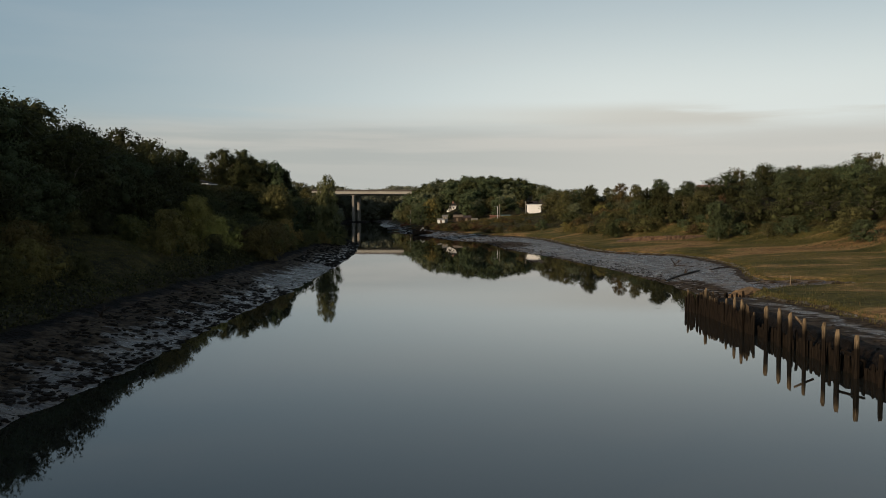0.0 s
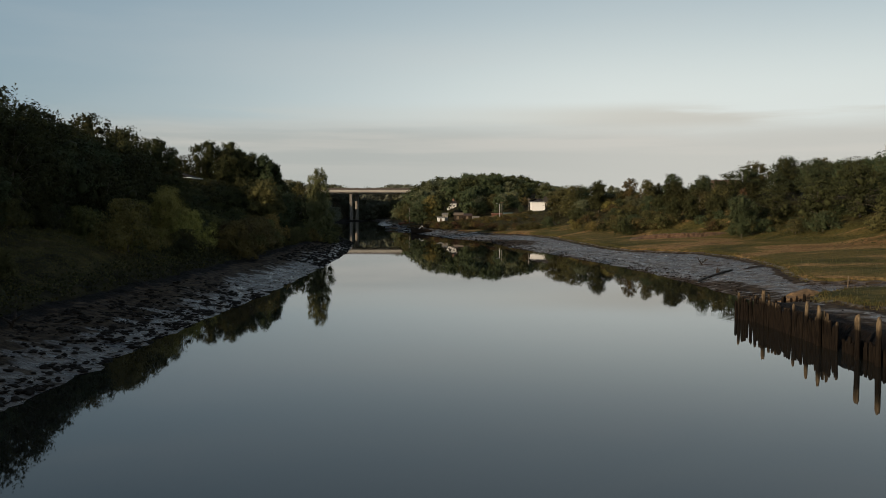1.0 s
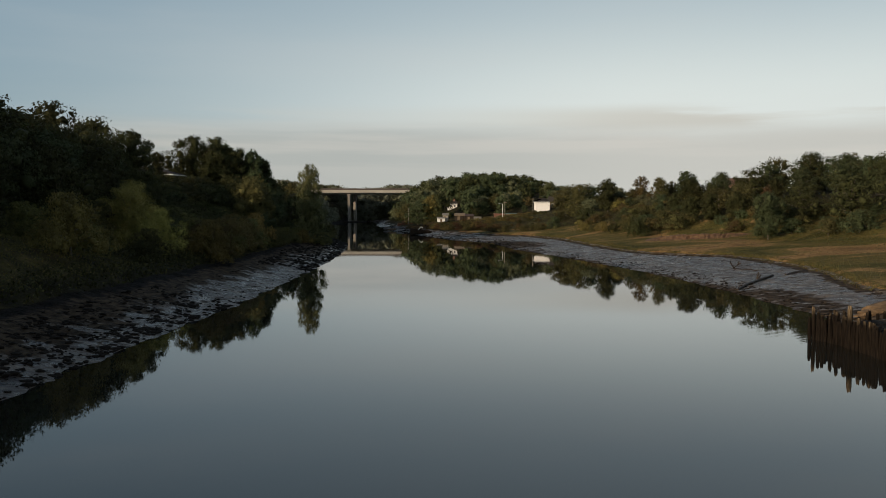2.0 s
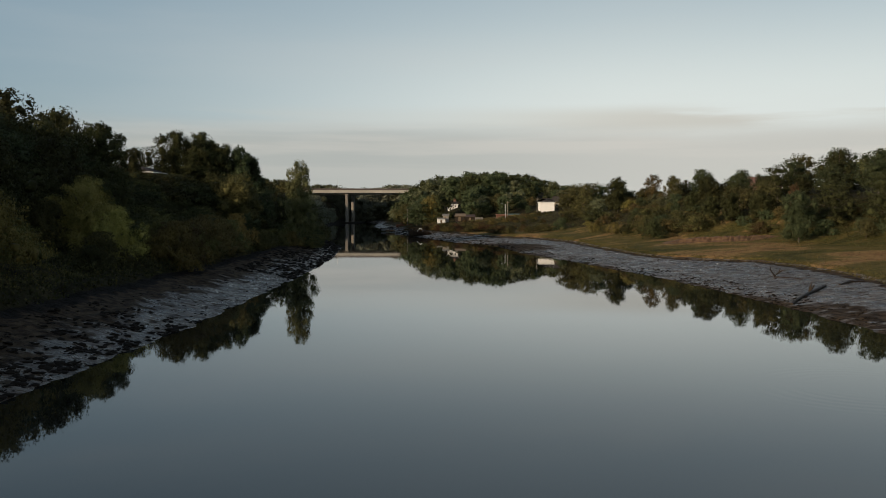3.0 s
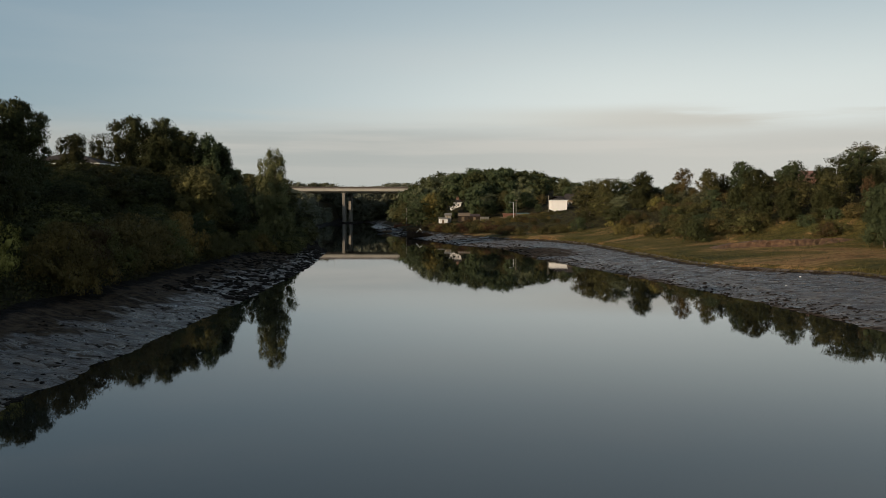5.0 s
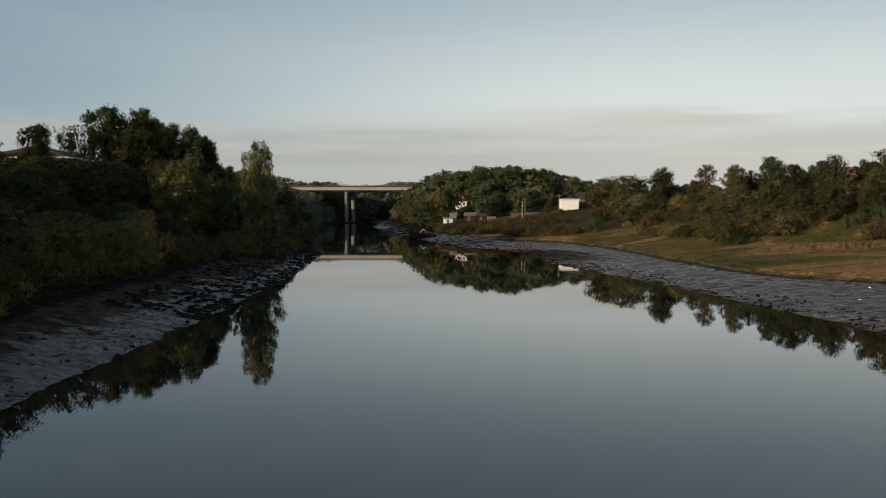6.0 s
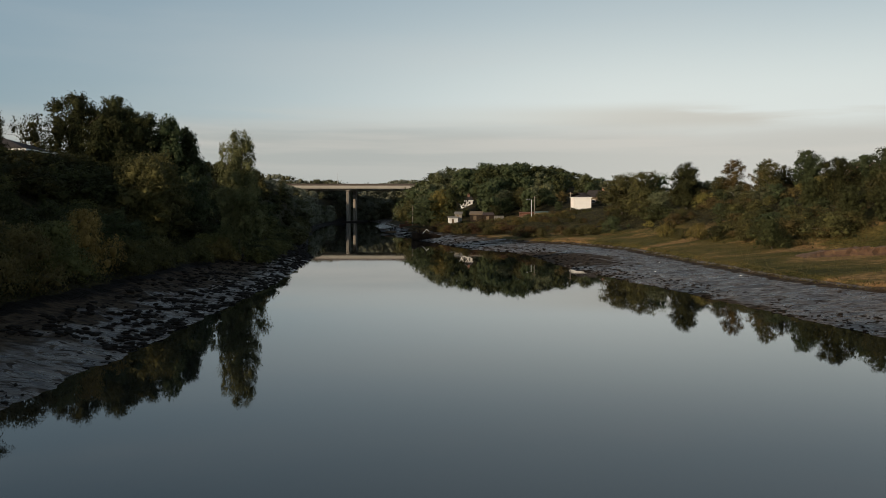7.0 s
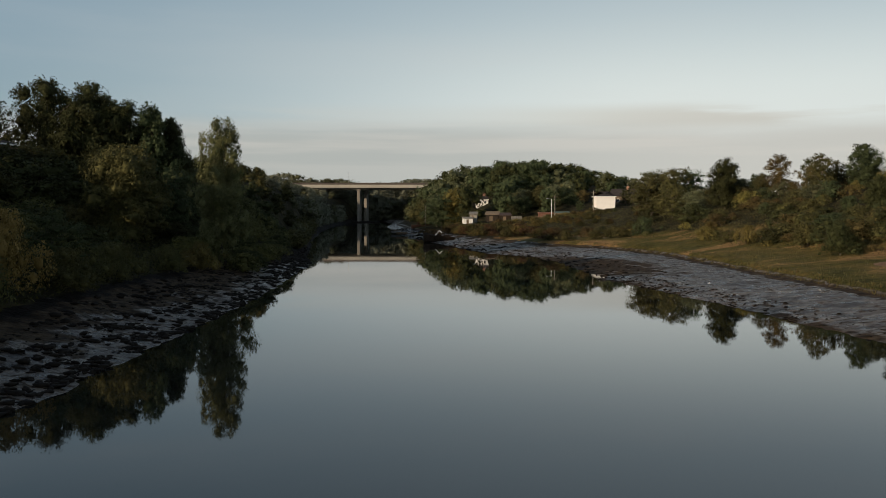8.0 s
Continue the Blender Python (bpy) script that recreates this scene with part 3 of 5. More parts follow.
def leaf_mesh(name, H, R, low, shape, count, size, rng, up, lobes, rough=0.3, droop=0.0, fill=0.38, tall=0.85, big=0.36, lump="coarse"):
    """A crown: clumps of foliage heaped over an envelope. Each clump is a lumpy leafy mass under a loose shell of small leaves, with gaps between the clumps."""
    ph, pr = zip(*PROFILE[shape])
    n_in = max(3, lobes // 5)
    n = lobes + n_in
    i = np.arange(lobes)
    h = np.concatenate([((i + 0.5) / lobes + rng.normal(size=lobes) * 0.06).clip(0.03, 0.97), np.linspace(0.15, 0.82, n_in)])
    th = np.concatenate([i * 2.39996 + rng.normal(size=lobes) * 0.5, rng.random(n_in) * 6.283])
    env = R * np.interp(h, ph, pr)
    rc = R * big * (1 + rough * rng.normal(size=n)).clip(0.5, 1.6) * (0.55 + 0.45 * env / R)
    rc[lobes:] = env[lobes:] * 0.62
    reach = (env * (1 + 0.5 * rough * rng.normal(size=n)) - rc * 0.72).clip(0)
    reach[lobes:] = 0
    cz = np.minimum(low + (H - low) * h, H - rc * tall * 0.9)
    cz = np.maximum(cz, low + rc * tall * 0.55)
    C = np.stack([reach * np.cos(th), reach * np.sin(th), cz], 1)
    S = np.stack([rc, rc, rc * tall], 1)
    # the whole crown is bent by smooth folds, so that no clump stays round
    w1, w2, w3 = rng.normal(size=(3, 3)) * 2.2 / R, rng.normal(size=(3, 3)) * 5.5 / R, rng.random(6) * 6.283

    def fold(p):
        return p + R * (0.055 * np.sin(p @ w1 + w3[:3]) + 0.05 * np.sin(p @ w2 + w3[3:]))

    # inner masses of twigs and leaves
    ball_v, ball_f = BALLS[lump]
    hv, hf = [], []
    for k in range(n):
        bumps = 1 + 0.22 * np.sin(ball_v @ (rng.normal(size=3) * 3.2) + rng.random() * 6) + 0.20 * rng.normal(size=len(ball_v))
        hv.append(C[k] + ball_v * bumps[:, None] * S[k] * fill)
        hf.append(ball_f + k * len(ball_v))
    hv, hf = fold(np.concatenate(hv)), np.concatenate(hf)
    # leaves through the open sides of the clumps, half of them on sprigs that stand out
    m = count * 3
    k = rng.choice(n, m, p=rc ** 2 / (rc ** 2).sum())
    out = np.stack([np.cos(th), np.sin(th), np.full(n, up * 0.6)], 1)
    per = 10
    sprig = rng.normal(size=(n, per, 3))
    sprig = sprig / np.linalg.norm(sprig, axis=2, keepdims=True) + out[:, None] * 0.45 + (0, 0, 0.25 * up)
    d = rng.normal(size=(m, 3))
    d = d / np.linalg.norm(d, axis=1, keepdims=True) + out[k] * 0.35
    on = rng.random(m) < 0.5
    d = np.where(on[:, None], sprig[k, rng.integers(0, per, m)] + rng.normal(size=(m, 3)) * 0.16, d)
    d /= np.linalg.norm(d, axis=1, keepdims=True)
    far = np.where(on, 0.65 + 0.75 * rng.random(m), 0.58 + 0.5 * rng.random(m))
    c = C[k] + d * S[k] * far[:, None]
    near = np.full(m, 9.0)
    for q in range(n):
        e = np.linalg.norm((c - C[q]) / S[q], axis=1)
        near = np.minimum(near, np.where(k == q, 9.0, e))
    c[:, 2] -= droop * rng.random(m) ** 2 * rc[k] * 0.8
    c = fold(c)
    ok = (near > 0.66) & (c[:, 2] > 0.05) & (c[:, 2] < H * 1.04)
    c, d = c[ok][:count], d[ok][:count]
    g = len(c)
    nn = d + rng.normal(size=(g, 3)) * 0.5 + (0, 0, 0.15)
    nn /= np.linalg.norm(nn, axis=1, keepdims=True)
    tv = np.cross(nn, rng.normal(size=(g, 3)) + (0, 0, up))
    tv /= np.linalg.norm(tv, axis=1, keepdims=True)
    b = np.cross(nn, tv)
    w = (size * (0.55 + 0.9 * rng.random(g)))[:, None]
    v = np.stack([c - tv * w * 0.62 - b * w, c + tv * w * 0.62 - b * w * 0.8, c + b * w * 1.1], 1).reshape(-1, 3)
    v = np.concatenate([hv, v])
    f = np.concatenate([hf, len(hv) + np.arange(3 * g).reshape(-1, 3)])
    v[:, 2] = np.maximum(v[:, 2], 0.0) * H / np.percentile(c[:, 2], 99.93)
    ends = C[:: max(1, n // 16)]
    return tri_mesh(name, v, f), [tuple(q) for q in ends]


def tri_mesh(name, v, f):
    me = bpy.data.meshes.new(name)
    me.vertices.add(len(v))
    me.vertices.foreach_set("co", v.ravel())
    me.loops.add(f.size)
    me.loops.foreach_set("vertex_index", f.ravel().astype(np.int32))
    me.polygons.add(len(f))
    me.polygons.foreach_set("loop_start", np.arange(0, f.size, 3, dtype=np.int32))
    me.polygons.foreach_set("use_smooth", np.ones(len(f), bool))
    me.update(calc_edges=True)
    return me


def limbs(trunk_h, trunk_r, ends, rng, lean=0.0, from_low=0.35, name="trunk", material=None):
    """A tapered trunk with limbs that run to the clumps."""
    g = Geo()
    bend = rng.normal(size=2) * 0.25 * trunk_r * 4
    pts = [(bend[0] * t * t + lean * t, bend[1] * t * t, -0.4 + (trunk_h + 0.4) * t) for t in (0, 0.06, 0.3, 0.6, 1)]
    g.tube(pts, [trunk_r * 1.5, trunk_r * 1.05, trunk_r * 0.85, trunk_r * 0.55, trunk_r * 0.15], 7)
    for e in ends:
        s = min(max((e[2] / max(trunk_h, 0.1)) * 0.62, from_low), 0.92)
        p = Vector((bend[0] * s * s + lean * s, bend[1] * s * s, trunk_h * s))
        q = Vector(e)
        mid = p.lerp(q, 0.5) + Vector((0, 0, 0.12 * (q - p).length))
        r = trunk_r * 0.38 * (1 - 0.5 * s)
        g.tube([p, mid, q], [r, r * 0.6, r * 0.15], 4, False)
    return g.mesh(name, material or BARK)


KINDS = {}


def tree_kind(key, H, R, low, lobes, leaves, size, seed, shape="round", trunk_r=0.22, up=0.5, rough=0.3, droop=0.0, bark=None, low_limb=0.3, **crown_form):
    rng = np.random.default_rng(seed)
    crown, ends = leaf_mesh("crown", H, R, low, shape, leaves, size, rng, up, lobes, rough, droop, **crown_form)
    crown.materials.append(LEAF["green"])
    stem = limbs(H * (0.88 if shape in ("column", "poplar") else 0.72), trunk_r, ends, rng, material=bark, from_low=low_limb)
    KINDS[key] = (crown, stem, H)


for i in range(6):
    tree_kind(("broad", i), 10.0, 4.1, 0.5, 26 + 3 * i, 5200, 0.155, 10 + i, "oval" if i % 2 else "round", rough=0.42, big=0.30)
for i in range(3):
    tree_kind(("wood", i), 10.0, 4.0, 0.4, 14, 900, 0.34, 30 + i, "oval", rough=0.4, big=0.40, fill=0.6)
for i in range(3):
    tree_kind(("dense", i), 10.0, 4.1, 0.5, 44 + 4 * i, 16000, 0.115, 20 + i, "round", rough=0.36, big=0.27, fill=0.52, up=0.9)
for i in range(4):
    tree_kind(("knoll", i), 10.0, 4.2, 0.3, 16, 1500, 0.25, 40 + i, "round", rough=0.36, big=0.36, fill=0.58)
for i in range(3):
    tree_kind(("column", i), 12.0, 1.7, 0.8, 34, 6000, 0.115, 50 + i, "column", 0.2, up=1.8, rough=0.45, tall=1.8, big=0.36, fill=0.5)
for i in range(3):
    tree_kind(("shrub", i), 4.0, 2.9, 0.05, 20, 2600, 0.12, 60 + i, "dome", 0.1, rough=0.45, up=0.9, big=0.32)
for i in range(6):
    tree_kind(("dome", i), 4.0, 2.9, 0.05, 20 + 2 * i, 3100, 0.098, 160 + i, "dome", 0.1, rough=0.45, up=0.9, big=0.31)
for i in range(4):
    tree_kind(("bush", i), 4.0, 2.9, 0.05, 34, 9500, 0.070, 70 + i, "dome", 0.1, rough=0.5, up=1.0, big=0.26)
for i in range(2):
    tree_kind(("willow", i), 8.5, 4.4, 0.3, 46, 24000, 0.088, 80 + i, "dome", 0.3, up=1.1, droop=0.4, rough=0.46, big=0.24)
tree_kind(("thorn", 0), 6.0, 3.2, 2.0, 14, 3200, 0.09, 90, "oval", 0.16, rough=0.6, fill=0.3, big=0.28)
tree_kind(("ash", 0), 9.0, 3.4, 0.6, 26, 9000, 0.10, 95, "dome", 0.16, up=0.35, rough=0.5, fill=0.5, tall=0.45, big=0.30)
tree_kind(("poplar", 0), 18.2, 3.3, 0.8, 110, 46000, 0.085, 99, "poplar", 0.26, up=1.9, rough=0.30, low_limb=0.1, fill=0.42, tall=1.8, big=0.18)
tree_kind(("open", 0), 11.0, 3.6, 1.4, 24, 7000, 0.125, 97, "oval", 0.26, rough=0.5, bark=PALE_BARK, fill=0.45, big=0.28)

NAMES = {"broad": "tree", "dense": "tree", "wood": "tree", "column": "columnar_tree", "shrub": "shrub", "bush": "shrub", "dome": "shrub", "willow": "willow_tree", "thorn": "thorn_tree", "ash": "ash_tree", "poplar": "poplar_tree", "open": "tree"}
WORDS = {"dark": "dark green", "green": "green", "olive": "olive green", "yellow": "yellowish", "brown": "autumn-brown", "rust": "rusty", "poplar": "grey-green", "bank": "pale olive", "amber": "amber-leaved", "hazel": "grey-green", "bramble": "dark olive", "haze": "haze-pale"}
FORM = {"broad": "broadleaf tree with uneven crown", "dense": "large broadleaf tree with dense crown", "wood": "woodland tree", "column": "narrow upright tree", "shrub": "rounded bushy shrub", "bush": "tangled leafy shrub", "dome": "dense low domed shrub", "willow": "spreading willow",
        "thorn": "open thorn tree", "ash": "feathery young ash tree", "poplar": "tall slender poplar", "open": "thin pale-trunked tree"}
tint_of = random.Random(5)


def plant(kind, x, y, H, colour, where, group, wide=1.0, turn=None, variant=None, z=None):
    """One tree or shrub of height H, rooted in the ground."""
    keys = [k for k in KINDS if k[0] == kind]
    key = keys[tint_of.randrange(len(keys)) if variant is None else variant % len(keys)]
    crown, stem, h0 = KINDS[key]
    s = H / h0
    turn = tint_of.random() * 360 if turn is None else turn
    ob = new(NAMES[kind])
    ob.empty_display_size = 0.3
    ob.matrix_basis = pose(x, y, (height(x, y) if z is None else z) - 0.05, 0, 0, turn) @ Matrix.Diagonal((s * wide, s * wide, s, 1))
    part("trunk", stem, None, ob)
    cr = part("crown", crown, None, ob)
    cr.material_slots[0].link = "OBJECT"
    cr.material_slots[0].material = LEAF[colour]
    return tagged(ob, f"{WORDS[colour]} {FORM[kind]} {where}", "shrub" if kind in ("shrub", "bush", "dome") else "tree", group)


def to_top(kind, x, y, top, *rest, **more):
    """The same, by the height of its tip over the water."""
    return plant(kind, x, y, top - height(x, y), *rest, **more)


def leaf_stuff(name, crowns, label, category, group=""):
    """Many plants that nobody could count, joined in one object: rows of (kind, x, y, H, colour, width)."""
    cos, fs, mats, slots = [], [], [], []
    base = 0
    pick = random.Random(len(crowns))
    for kind, x, y, H, colour, wide in crowns:
        crown, stem, h0 = KINDS[pick.choice([k for k in KINDS if k[0] == kind])]
        s, a = H / h0, pick.random() * 6.283
        if colour not in slots:
            slots.append(colour)
        co = np.empty(len(crown.vertices) * 3)
        crown.vertices.foreach_get("co", co)
        co = co.reshape(-1, 3) * (s * wide, s * wide, s)
        tri = np.empty(len(crown.loops), np.int32)
        crown.loops.foreach_get("vertex_index", tri)
        cos.append(np.stack([co[:, 0] * math.cos(a) - co[:, 1] * math.sin(a) + x, co[:, 0] * math.sin(a) + co[:, 1] * math.cos(a) + y, co[:, 2] + height(x, y)], 1))
        fs.append(tri.reshape(-1, 3) + base)
        mats.append(np.full(len(tri) // 3, slots.index(colour), np.int32))
        base += len(co)
    me = tri_mesh(name, np.concatenate(cos), np.concatenate(fs))
    for c in slots:
        me.materials.append(LEAF[c])
    me.polygons.foreach_set("material_index", np.concatenate(mats))
    return tagged(new(name, me), label, category, group, "stuff")


def sprays(name, co, mi, slots, label, category):
    me = bpy.data.meshes.new(name)
    me.vertices.add(len(co))
    me.vertices.foreach_set("co", co.ravel())
    me.loops.add(len(co))
    me.loops.foreach_set("vertex_index", np.arange(len(co), dtype=np.int32))
    me.polygons.add(len(co) // 4)
    me.polygons.foreach_set("loop_start", np.arange(0, len(co), 4, dtype=np.int32))
    for c in slots:
        me.materials.append(LEAF[c])
    me.polygons.foreach_set("material_index", mi.astype(np.int32))
    me.update(calc_edges=True)
    return tagged(new(name, me), label, category, "", "stuff")


def ground_cover(name, xy, size, tall, slots, label, category, seed, upright=False):
    """Leaves or blades strewn over the ground at the given places."""
    rng = np.random.default_rng(seed)
    x, y = xy[:, 0], xy[:, 1]
    z = masks(x, y)[0]
    n = len(x)
    h = tall * rng.random(n) ** 1.5
    c = np.stack([x, y, z + h], 1)
    a = rng.random(n) * 6.283
    t = np.stack([np.cos(a), np.sin(a), np.zeros(n)], 1)
    if upright:
        lean = rng.normal(size=(n, 3)) * 0.35
        b = np.array((0, 0, 1.0)) + lean
        w, l = size * 0.22, size * (0.6 + 0.8 * rng.random(n))[:, None]
        c[:, 2] = z - 0.05
        v = np.stack([c - t * w, c + t * w, c + t * w * 0.4 + b * l, c - t * w * 0.4 + b * l], 1).reshape(-1, 3)
    else:
        nn = rng.normal(size=(n, 3)) + (0, 0, 0.9)
        nn /= np.linalg.norm(nn, axis=1, keepdims=True)
        t = np.cross(nn, t)
        t /= np.linalg.norm(t, axis=1, keepdims=True)
        b = np.cross(nn, t)
        s = size * (0.6 + 0.8 * rng.random(n))[:, None]
        v = np.stack([c - t * s, c - b * s * 0.6, c + t * s, c + b * s * 0.6], 1).reshape(-1, 3)
    mi = (rng.random(n) * len(slots)).astype(int)
    return sprays(name, v, mi, slots, label, category)

# ---- west bank ----
W1, W2, W3 = "on the shaded hillside", "on the muddy river bank", "by the hilltop house"
plant("poplar", -31.5, 257, 18.6, "poplar", "by the water", "", 1.05, 40)
to_top("willow", -42.9, 164, 13.4, "yellow", W2, "bank bushes", 0.82, 0, 0)
to_top("willow", -37.6, 160, 9.6, "yellow", W2, "bank bushes", 0.75, 140, 1)
to_top("willow", -46.0, 160, 10.6, "olive", W2, "bank bushes", 0.8, 60, 1)
to_top("bush", -36.0, 126, 11.0, "bank", W2, "bank bushes", 0.8, 200, 1)
to_top("bush", -31.5, 163, 8.0, "bank", W2, "bank bushes", 0.78, 10, 0)
to_top("bush", -33.4, 184, 8.7, "brown", W2, "bank bushes", 0.72, 70, 2)
to_top("bush", -34.5, 207, 8.8, "amber", W2, "bank bushes", 0.58, 50, 1)
to_top("ash", -34.6, 216, 8.9, "green", W2, "bank bushes", 1.0, 0)
to_top("bush", -50.5, 178, 10.6, "olive", W1, "bank bushes", 0.6, 20, 3)
for x, y, top, c in ((-33.6, 170, 7.8, "brown"), (-36.2, 174, 8.2, "bramble"), (-33.9, 177, 7.4, "bramble"), (-33.4, 192, 7.8, "brown"), (-35.8, 190, 7.6, "bramble"), (-33.8, 199, 7.8, "olive"), (-36.2, 202, 7.4, "bramble"),
                     (-33.2, 225, 5.8, "olive"), (-34.5, 232, 5.4, "bramble"), (-32.6, 240, 5.0, "olive"), (-31.6, 248, 5.0, "bank"), (-33.6, 253, 5.4, "bramble"), (-33, 263, 4.6, "olive"), (-32.2, 213, 5.8, "bramble"),
                     (-36.6, 152, 7.0, "bramble"), (-35.0, 145, 5.8, "dark"), (-38.5, 136, 8.6, "bramble"), (-47.0, 112, 10.6, "dark"), (-47.5, 121, 11.0, "bramble"), (-47.0, 129, 10.8, "dark"), (-46.0, 138, 10.2, "bramble"), (-48.5, 105, 11.0, "olive"),
                     (-42.5, 96, 9.9, "bank"), (-39.5, 90, 8.2, "bank"), (-38.0, 83, 6.8, "bramble"), (-37.5, 98, 6.6, "olive"), (-43.0, 86, 9.4, "olive"), (-42, 78, 6.8, "dark"), (-40, 70, 6.2, "dark"), (-44, 62, 7.2, "dark"), (-48.5, 91, 9.8, "yellow"), (-50, 126, 9.8, "bramble"), (-48, 148, 9.6, "dark")):
    to_top("bush", x, y, top, c, W2, "bank bushes", 0.85)
# big group on the skyline by the house, with a row of upright trees
to_top("dense", -65.8, 286, 28.8, "dark", W3, "hilltop trees", 0.82, 30, 0)
to_top("dense", -61.6, 292, 28.8, "dark", W3, "hilltop trees", 0.8, 100, 2)
to_top("dense", -60.0, 287, 27.0, "dark", W3, "hilltop trees", 0.85, 220, 0)
for x, y, top, w in ((-58.2, 290, 26.8, 1.2), (-56.2, 291, 25.2, 1.1), (-54.3, 288, 25.8, 1.25), (-52.4, 291, 24.2, 1.1), (-50.6, 289, 25.4, 1.2), (-48.8, 293, 23.2, 1.1), (-54.6, 303, 25.6, 1.2), (-51.8, 302, 24.4, 1.2), (-47.6, 292, 20.6, 1.2)):
    to_top("column", x, y, top, "green" if w > 1.15 else "dark", W3, "upright trees", w)
to_top("dense", -55.5, 297, 22.6, "dark", W3, "hilltop trees", 0.7, 40, 1)
to_top("dense", -50.0, 294, 21.0, "dark", W3, "hilltop trees", 0.7, 80, 2)
to_top("dense", -45.3, 262, 17.0, "olive", W1, "hillside trees", 0.9, 10, 1)
to_top("broad", -49, 272, 18.0, "olive", W1, "hillside trees", 0.9, 60, 0)
to_top("broad", -43.5, 279, 15.0, "green", W1, "hillside trees", 0.85, 200, 1)
to_top("broad", -41, 290, 14.2, "dark", W1, "hillside trees", 0.9, 240, 2)
to_top("broad", -55, 280, 18.5, "dark", W1, "hillside trees", 0.9, 140, 3)
to_top("dense", -66.8, 256.5, 22.8, "dark", W1, "hillside trees", 0.75, 77, 0)
to_top("dense", -60.7, 219, 24.8, "dark", W1, "hillside trees", 0.85, 300, 3)
to_top("thorn", -70.8, 279, 24.6, "dark", W3, "hilltop trees", 0.75, 15)
rng = random.Random(11)
back = []
for row, (x0, hi) in enumerate(((-50, 10.0), (-57, 11.0), (-63.5, 11.6), (-71, 11.5))):
    y = 58.0
    while y < 232:
        x = x0 + rng.uniform(-2.5, 2.5)
        H = hi * rng.uniform(0.75, 1.2) * (1.04 if 95 < y < 150 and row > 0 else 1.0) * (1.0 if y < 203 else 0.95 if row > 1 else 0.6)
        tint, wide = rng.choice(("dark", "dark", "green", "dark")), rng.uniform(0.85, 1.2)
        if row < 3:
            plant("broad", x, y, H, tint, W1, "hillside trees", wide)
        else:
            back.append(("wood", x, y, H, tint, wide))
        y += rng.uniform(5.2, 8.6)
for _ in range(70):
    y = rng.uniform(150, 290)
    plant("dome", rng.uniform(-60, -42), y, rng.uniform(2.6, 4.6), rng.choice(("dark", "bramble", "dark")), W1, "hillside scrub", 1.3)
# hidden trees past the crest, added to keep the sun off the bank
for _ in range(45):
    x, y = rng.uniform(-110, -79), rng.uniform(-70, 250)
    back.append(("wood", x, y, rng.uniform(9, 12), rng.choice(("dark", "green")), rng.uniform(1.0, 1.2)))
# unseen trees behind the start of the path, added to shade mud and posts
for _ in range(44):
    back.append(("wood", rng.uniform(-74, -54), rng.uniform(-75, 56), rng.uniform(10.5, 12), "dark", 1.1))
for _ in range(26):
    back.append(("wood", rng.uniform(-58, -46), rng.uniform(-30, 54), rng.uniform(11, 12.5), "dark", 1.15))
for x, y, top in ((-62.5, 256, 17.4), (-62.3, 260, 17.3), (-62.5, 264.5, 17.35), (-62.2, 269, 17.4), (-62.6, 273.5, 17.4), (-62.2, 278, 17.5), (-66.0, 260.5, 17.5), (-68.5, 261, 17.6), (-71, 260, 18.2), (-75.5, 260.5, 18.6), (-58.5, 258, 15.5), (-58, 266, 15.4), (-57.5, 274, 15.6), (-60, 250, 16.5), (-65, 252, 17.4), (-59, 243, 16)):
    to_top("shrub", x, y, top, "dark", W1, "hillside scrub", 1.35)
leaf_stuff("hill_woods", back, "dense dark hill woods, largely unseen, added to shade the bank", "woods")
low = []
for k in range(26):
    y = 256 + 3.1 * k
    for d in (rng.uniform(4.5, 7), rng.uniform(9, 15)):
        low.append(("dome", float(WEST_SHORE(y)) - d, y, rng.uniform(1.6, 2.8) * (1.5 if d > 8 else 1), rng.choice(("dark", "bramble", "dark", "olive")), 1.2))
leaf_stuff("bank_scrub", low, "low dark scrub along the far river bank", "scrub")
# wooded bank beyond the poplar
far = []
for _ in range(210):
    y = rng.uniform(296, 735)
    d = rng.uniform(4, 62) if y < 450 else rng.uniform(2, 40)
    x = float(WEST_SHORE(y)) - d
    top = float(np.interp(d, (6, 14, 24, 62), (8, 13, 20.5, 22) if y < 450 else (14, 18.5, 21, 23) if y < 590 else (10, 14, 21, 25))) + rng.uniform(-2.2, 1.6)
    # past y 430 the leaf colour has the haze painted in
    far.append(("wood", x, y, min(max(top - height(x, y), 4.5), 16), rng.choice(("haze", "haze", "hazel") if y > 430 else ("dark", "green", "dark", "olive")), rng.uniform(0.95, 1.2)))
for k in range(90):
    y = 322 + 4.4 * k + rng.uniform(-1.5, 1.5)
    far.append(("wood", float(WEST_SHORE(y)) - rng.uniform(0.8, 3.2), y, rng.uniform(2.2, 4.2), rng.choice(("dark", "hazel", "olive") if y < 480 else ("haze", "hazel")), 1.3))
leaf_stuff("river_woods", far, "dense dark woods along the far river bank, farthest in haze colour", "woods")
far = []
# these crowns take the hazy leaf colour in place of real haze
for i in range(130):
    x, y = rng.uniform(-330, 160), rng.uniform(792, 900) if i > 80 else rng.uniform(790, 830)
    if i <= 80:
        x = (-142 + 2.0 * i) if i <= 60 else (-200 + 2.4 * i)
    top = 27.5 + (y - 800) * 0.03 + rng.uniform(-2.0, 2.5)
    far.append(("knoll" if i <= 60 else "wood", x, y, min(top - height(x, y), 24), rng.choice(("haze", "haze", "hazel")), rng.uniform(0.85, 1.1)))
